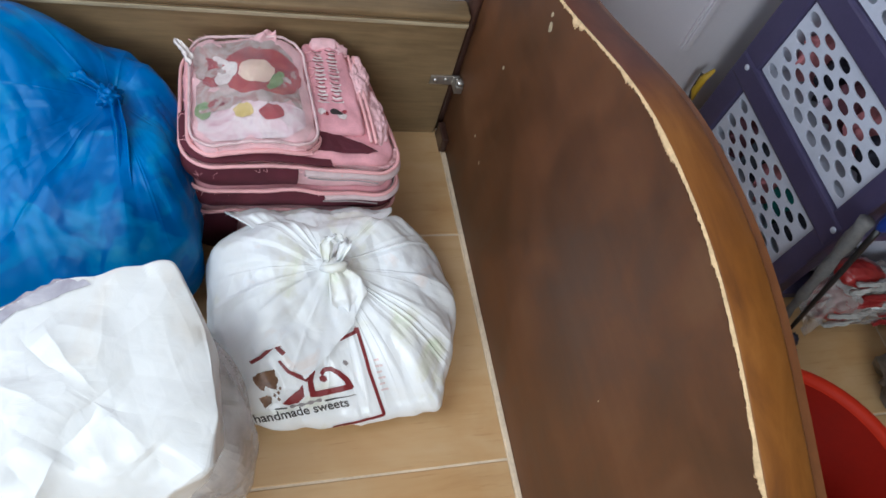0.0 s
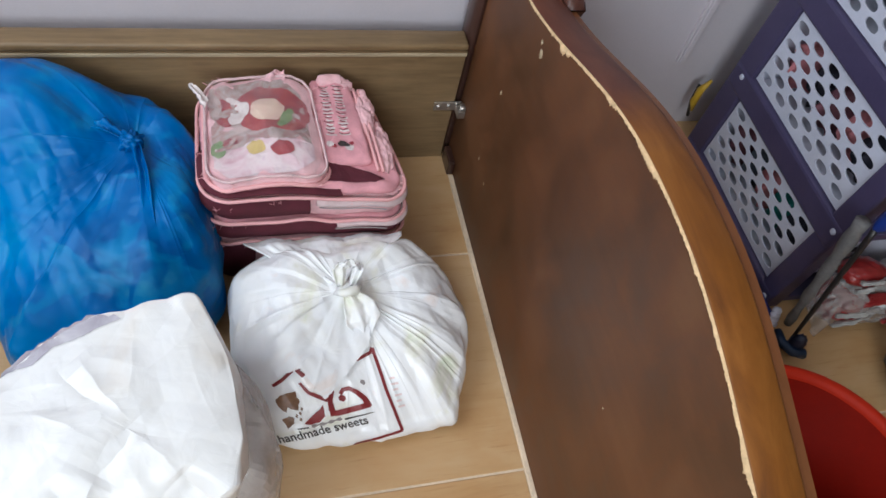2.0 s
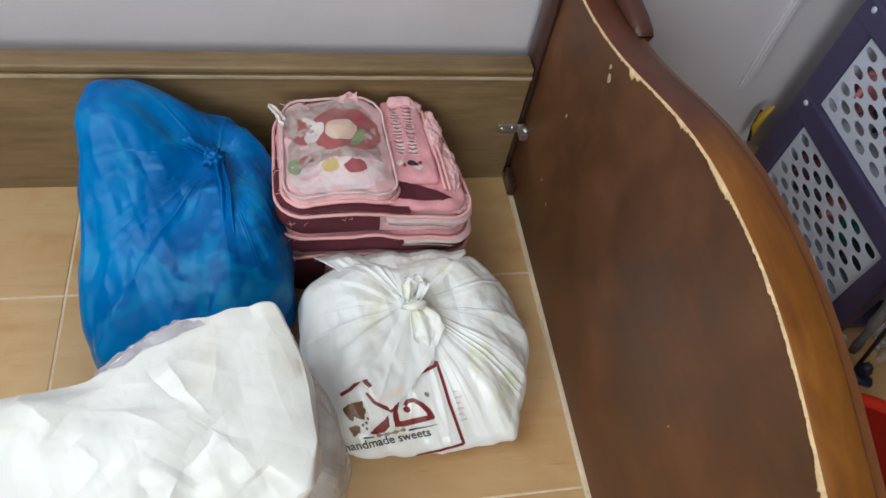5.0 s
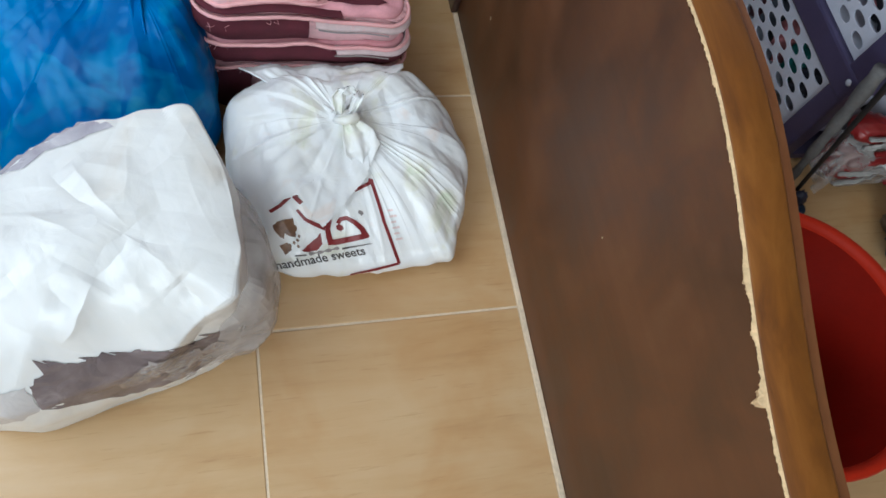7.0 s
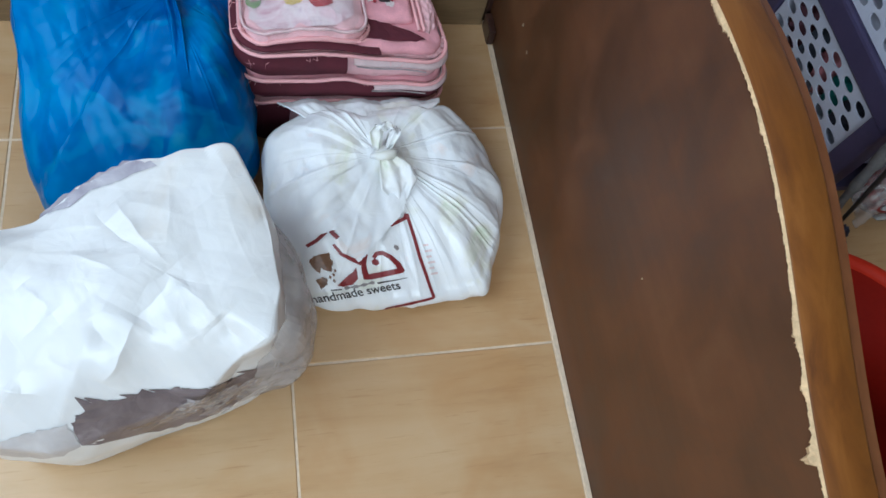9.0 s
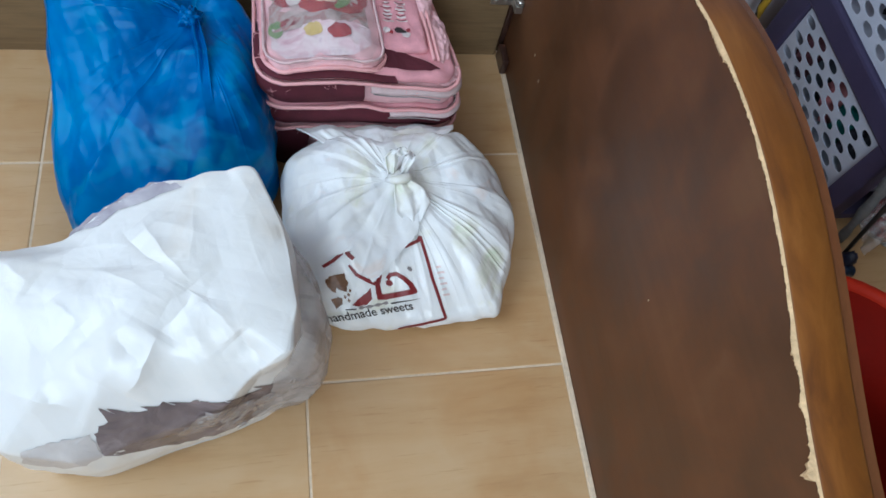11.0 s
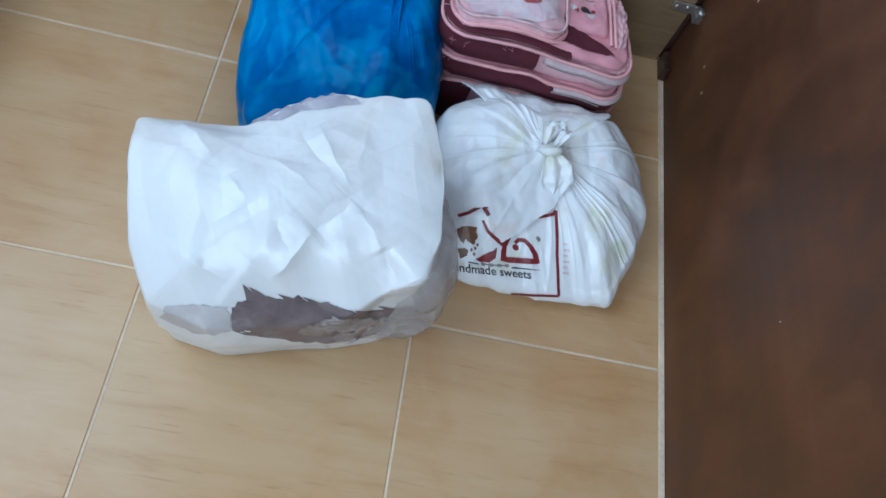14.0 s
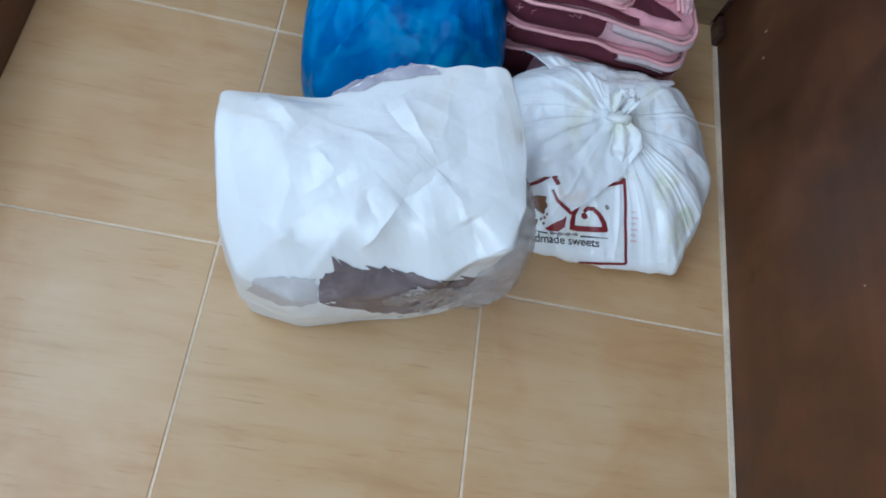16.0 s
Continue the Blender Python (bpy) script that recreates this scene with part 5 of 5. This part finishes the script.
random.seed(7)
M_CLOTH = [simple("cloth_" + nme, c, 0.85, spread=0.3, scale=25) for nme, c in (("red", (0.40, 0.03, 0.04)), ("dark", (0.02, 0.02, 0.035)), ("teal", (0.01, 0.12, 0.11)), ("pink", (0.45, 0.16, 0.18)), ("slate", (0.05, 0.06, 0.08)), ("plum", (0.14, 0.05, 0.07)))]
for k, z in enumerate(TIERS):
    top = 0.155
    drawer = part("drawer", perforated(TY0 + 0.044, TY1 - 0.057, z, z + top, TX + 0.004, 0.003), M_WHITEPL, tower, "white drawer front with leaf-shaped holes")
    body = bmesh.new()
    for y in (TY0 + 0.045, TY1 - 0.061):
        box(TX + 0.0075, TX + TD - 0.035, y, y + 0.003, z, z + top, bm=body)
    box(TX + 0.0075, TX + TD - 0.035, TY0 + 0.0485, TY1 - 0.0615, z, z + 0.003, bm=body)
    box(TX + TD - 0.038, TX + TD - 0.0351, TY0 + 0.0485, TY1 - 0.0615, z + 0.0032, z + top, bm=body)
    part("drawer_tray", body, M_WHITEPL, drawer)
    for c in range(5):
        if k > 2:
            break
        cl = thing("folded_cloth", "folded clothing stuffed in the plastic drawer", "clothes", "clothes in the drawers")
        bm = lump(bmesh.new(), (TX + 0.124 + 0.010 * (c % 2) * (k > 0), TY0 + 0.09 + c * 0.056, z + 0.078), (0.108, 0.044, 0.074), rough=0.2, seed=c + k * 7.0, sub=4)
        part("cloth", bm, M_CLOTH[(c * 2 + k) % 6 if k else (c + 1) % 6], cl, smooth=True)

tub = thing("plastic_tub", "round red plastic tub with an orange rim", "tub")
C = (0.272, -0.552, 0.0)
part("wall", lathe([(0.001, 0.004), (0.120, 0.004), (0.130, 0.012), (0.168, 0.240), (0.166, 0.240), (0.126, 0.016), (0.118, 0.009), (0.001, 0.009)], C, 64), M_RED, tub, "red tub wall", True)
part("rim", lathe([(0.166, 0.238), (0.168, 0.252), (0.178, 0.254), (0.183, 0.247), (0.181, 0.236), (0.1685, 0.236)], C, 64), M_RIM, tub, "rolled orange-red rim", True)

rod = thing("umbrella", "thin folded black umbrella with blue plastic ends leaning on the drawers", "umbrella")
a, b = Vector((0.556, -0.252, 0.012)), Vector((0.532, -0.208, 0.315))
part("shaft", tube([a.lerp(b, f) for f in np.linspace(0, 1, 12)], lambda f: 0.0035 + 0.002 * f, 8), M_BLACK, rod, smooth=True)
part("tip", lump(bmesh.new(), a + Vector((-0.004, -0.012, 0.020)), (0.014, 0.014, 0.026), rough=0.25, seed=3, sub=3), M_NAVY, rod, "navy plastic end", True)
part("canopy", tube([a.lerp(b, f) + Vector((-0.012, 0.018, 0.004)) for f in np.linspace(0.10, 0.98, 14)], lambda f: 0.007 + 0.006 * f + 0.0018 * math.sin(f * 25), 10), M_FABRIC, rod, "folded dark grey cloth", True)
bm = tube([a + Vector((-0.022, 0.020, 0.010)), a + Vector((-0.028, -0.004, 0.014)), a + Vector((-0.018, -0.026, 0.016)), a + Vector((0.004, -0.030, 0.014))], lambda f: 0.009 + 0.004 * math.sin(f * 9), 10)
part("foot", bm, M_NAVYBLUE, rod, "bent navy plastic foot", True)
part("handle", lump(bmesh.new(), b + Vector((0.012, 0.0, 0.030)), (0.016, 0.014, 0.038), (0, 20, 0), 0.1, seed=5, sub=3), M_BLUEPL, rod, "blue plastic grip", True)

toy = thing("toy_bar", "dark blue plastic bar with white pegs lying before the drawers", "plastic toy")
part("bar", box(TX - 0.036, TX - 0.010, -0.215, -0.060, 0.0, 0.030, 0.006), M_BLUEPL, toy)
for k in range(4):
    part("peg", lump(bmesh.new(), (TX - 0.030 + 0.004 * k, -0.215 - 0.006 + 0.006 * k, 0.036 + 0.004 * k), (0.010, 0.008, 0.006), rough=0.2, seed=k, sub=3), M_WHITEPL, toy, "white peg", True)

M_PACK_RED = simple("packet_red", (0.26, 0.02, 0.02), 0.3, spread=0.3, scale=30)
M_PACK_WHITE = simple("packet_silver", (0.44, 0.44, 0.43), 0.22, spread=0.3, scale=40)
M_PACK_DARK = simple("grey_bundle", (0.15, 0.125, 0.105), 0.35, spread=0.4, scale=25)
random.seed(21)
for k, (x, y, z, m, w, turn) in enumerate(((0.67, -0.196, 0.062, 0, 0.070, 12), (0.78, -0.200, 0.060, 1, 0.066, 165), (0.70, -0.194, 0.112, 1, 0.058, -15), (0.80, -0.196, 0.120, 0, 0.066, 10), (0.65, -0.194, 0.150, 0, 0.046, 170))):
    pk = thing("snack_packet", "crumpled shiny red packet in the heap" if m == 0 else "crumpled shiny silver packet in the heap", "packet", "packets beside the drawers")
    part("wrapper", lump(bmesh.new(), (x, y, z), (w, w * 0.66, w * 0.5), (12 * (k % 3) - 12, 10 * (k % 2), turn), 0.16, seed=k * 3.0, sub=4), (M_PACK_RED, M_PACK_WHITE)[m], pk, smooth=True)
    for q in range(2):
        bm = ribbon(bmesh.new(), [(x - w * 0.7, y - w * (0.62 + 0.1 * q), z + 0.012 - 0.02 * q), (x, y - w * 0.72, z + 0.020 - 0.02 * q), (x + w * 0.7, y - w * 0.55, z + 0.015 - 0.02 * q)], [0.006, 0.012, 0.006], (0, 0.3, 1), amp=0.004, seed=k + q * 0.5)
        part("stripe", bm, (M_PACK_WHITE, M_PACK_RED)[m], pk, smooth=True)
wrap = thing("clear_bag", "clear thin plastic bag lying over the snack packets", "plastic bag")
part("film", lump(bmesh.new(), (0.725, -0.197, 0.070), (0.130, 0.050, 0.070), (0, 0, 4), 0.18, seed=17, sub=5), M_CLEAR, wrap, smooth=True)
part("gathered_end", ribbon(bmesh.new(), [(0.63, -0.215, 0.09), (0.605, -0.222, 0.075), (0.590, -0.228, 0.045)], [0.020, 0.055, 0.060], (0.2, 1, 0.2), amp=0.006, seed=12, waves=5), M_CLEAR, wrap, "loose gathered end of the clear film", True)
bund = thing("bundle", "grey crumpled bundle on the floor beside the packets", "bundle")
part("sack", lump(bmesh.new(), (0.815, -0.375, 0.060), (0.120, 0.105, 0.064), rough=0.25, seed=11, sub=4), M_PACK_DARK, bund, smooth=True)

yel = thing("toy_clip", "small yellow plastic clip on the drawer corner by the wall", "clip")
bm = tube([(0.535, 0.262, 0.085), (0.530, 0.266, 0.110), (0.532, 0.268, 0.140), (0.542, 0.266, 0.165)], lambda f: 0.003 + 0.006 * math.sin(math.pi * f), 8)
part("clip", bm, M_YELLOW, yel, smooth=True)
part("spring", tube([(0.533, 0.262, 0.070), (0.527, 0.270, 0.105), (0.529, 0.276, 0.145)], 0.0035, 8), M_BLACK, yel, smooth=True)
trunk = thing("cable_trunking", "narrow pale plastic cable trunking fixed to the plastered wall", "cable trunking")
TRX, TRZ = 0.477, 0.181
part("channel", box(TRX - 0.010, TRX + 0.010, 0.302, 0.3098, TRZ, 2.45, 0.0015), M_WALL, trunk)
part("cover", box(TRX - 0.006, TRX + 0.006, 0.2975, 0.3018, TRZ, 2.45, 0.0015), M_WALL, trunk, "raised cover strip")

# ---- floor with its tiles ----
floor = tagged(mesh_object("floor", box(W - 0.12, E + 0.12, S - 0.12, N + 0.12, -0.06, -0.0016), M_GROUT), "beige tiled floor with pale grout joints", "floor", kind="structure")
T, GAP = 0.40, 0.0036
tile = bmesh.new()
box(-T / 2 + GAP / 2, T / 2 - GAP / 2, -T / 2 + GAP / 2, T / 2 - GAP / 2, -0.010, 0.0, bm=tile)
bmesh.ops.bevel(tile, geom=[e for e in tile.edges if all(v.co.z > -0.001 for v in e.verts)], offset=0.0012, segments=1, affect="EDGES")
tile_mesh = bpy.data.meshes.new("tile")
tile.to_mesh(tile_mesh)
tile.free()
tile_mesh.materials.append(M_TILE)
random.seed(3)
for i in range(math.floor(W / T), int(E / T) + 1):
    for j in range(int(S / T) - 1, 1):
        ob = new("tile", tile_mesh)
        ob.parent = floor
        ob.location = ((i + 0.5) * T, (j + 0.5) * T, -0.0004 * random.random())
strip = box(0.0004, 0.0072, -0.92, 0.184, -0.002, 0.0018, 0.0006)
part("grout_strip", strip, M_GROUT, floor, "pale grout bead where the tiles meet the bed board")
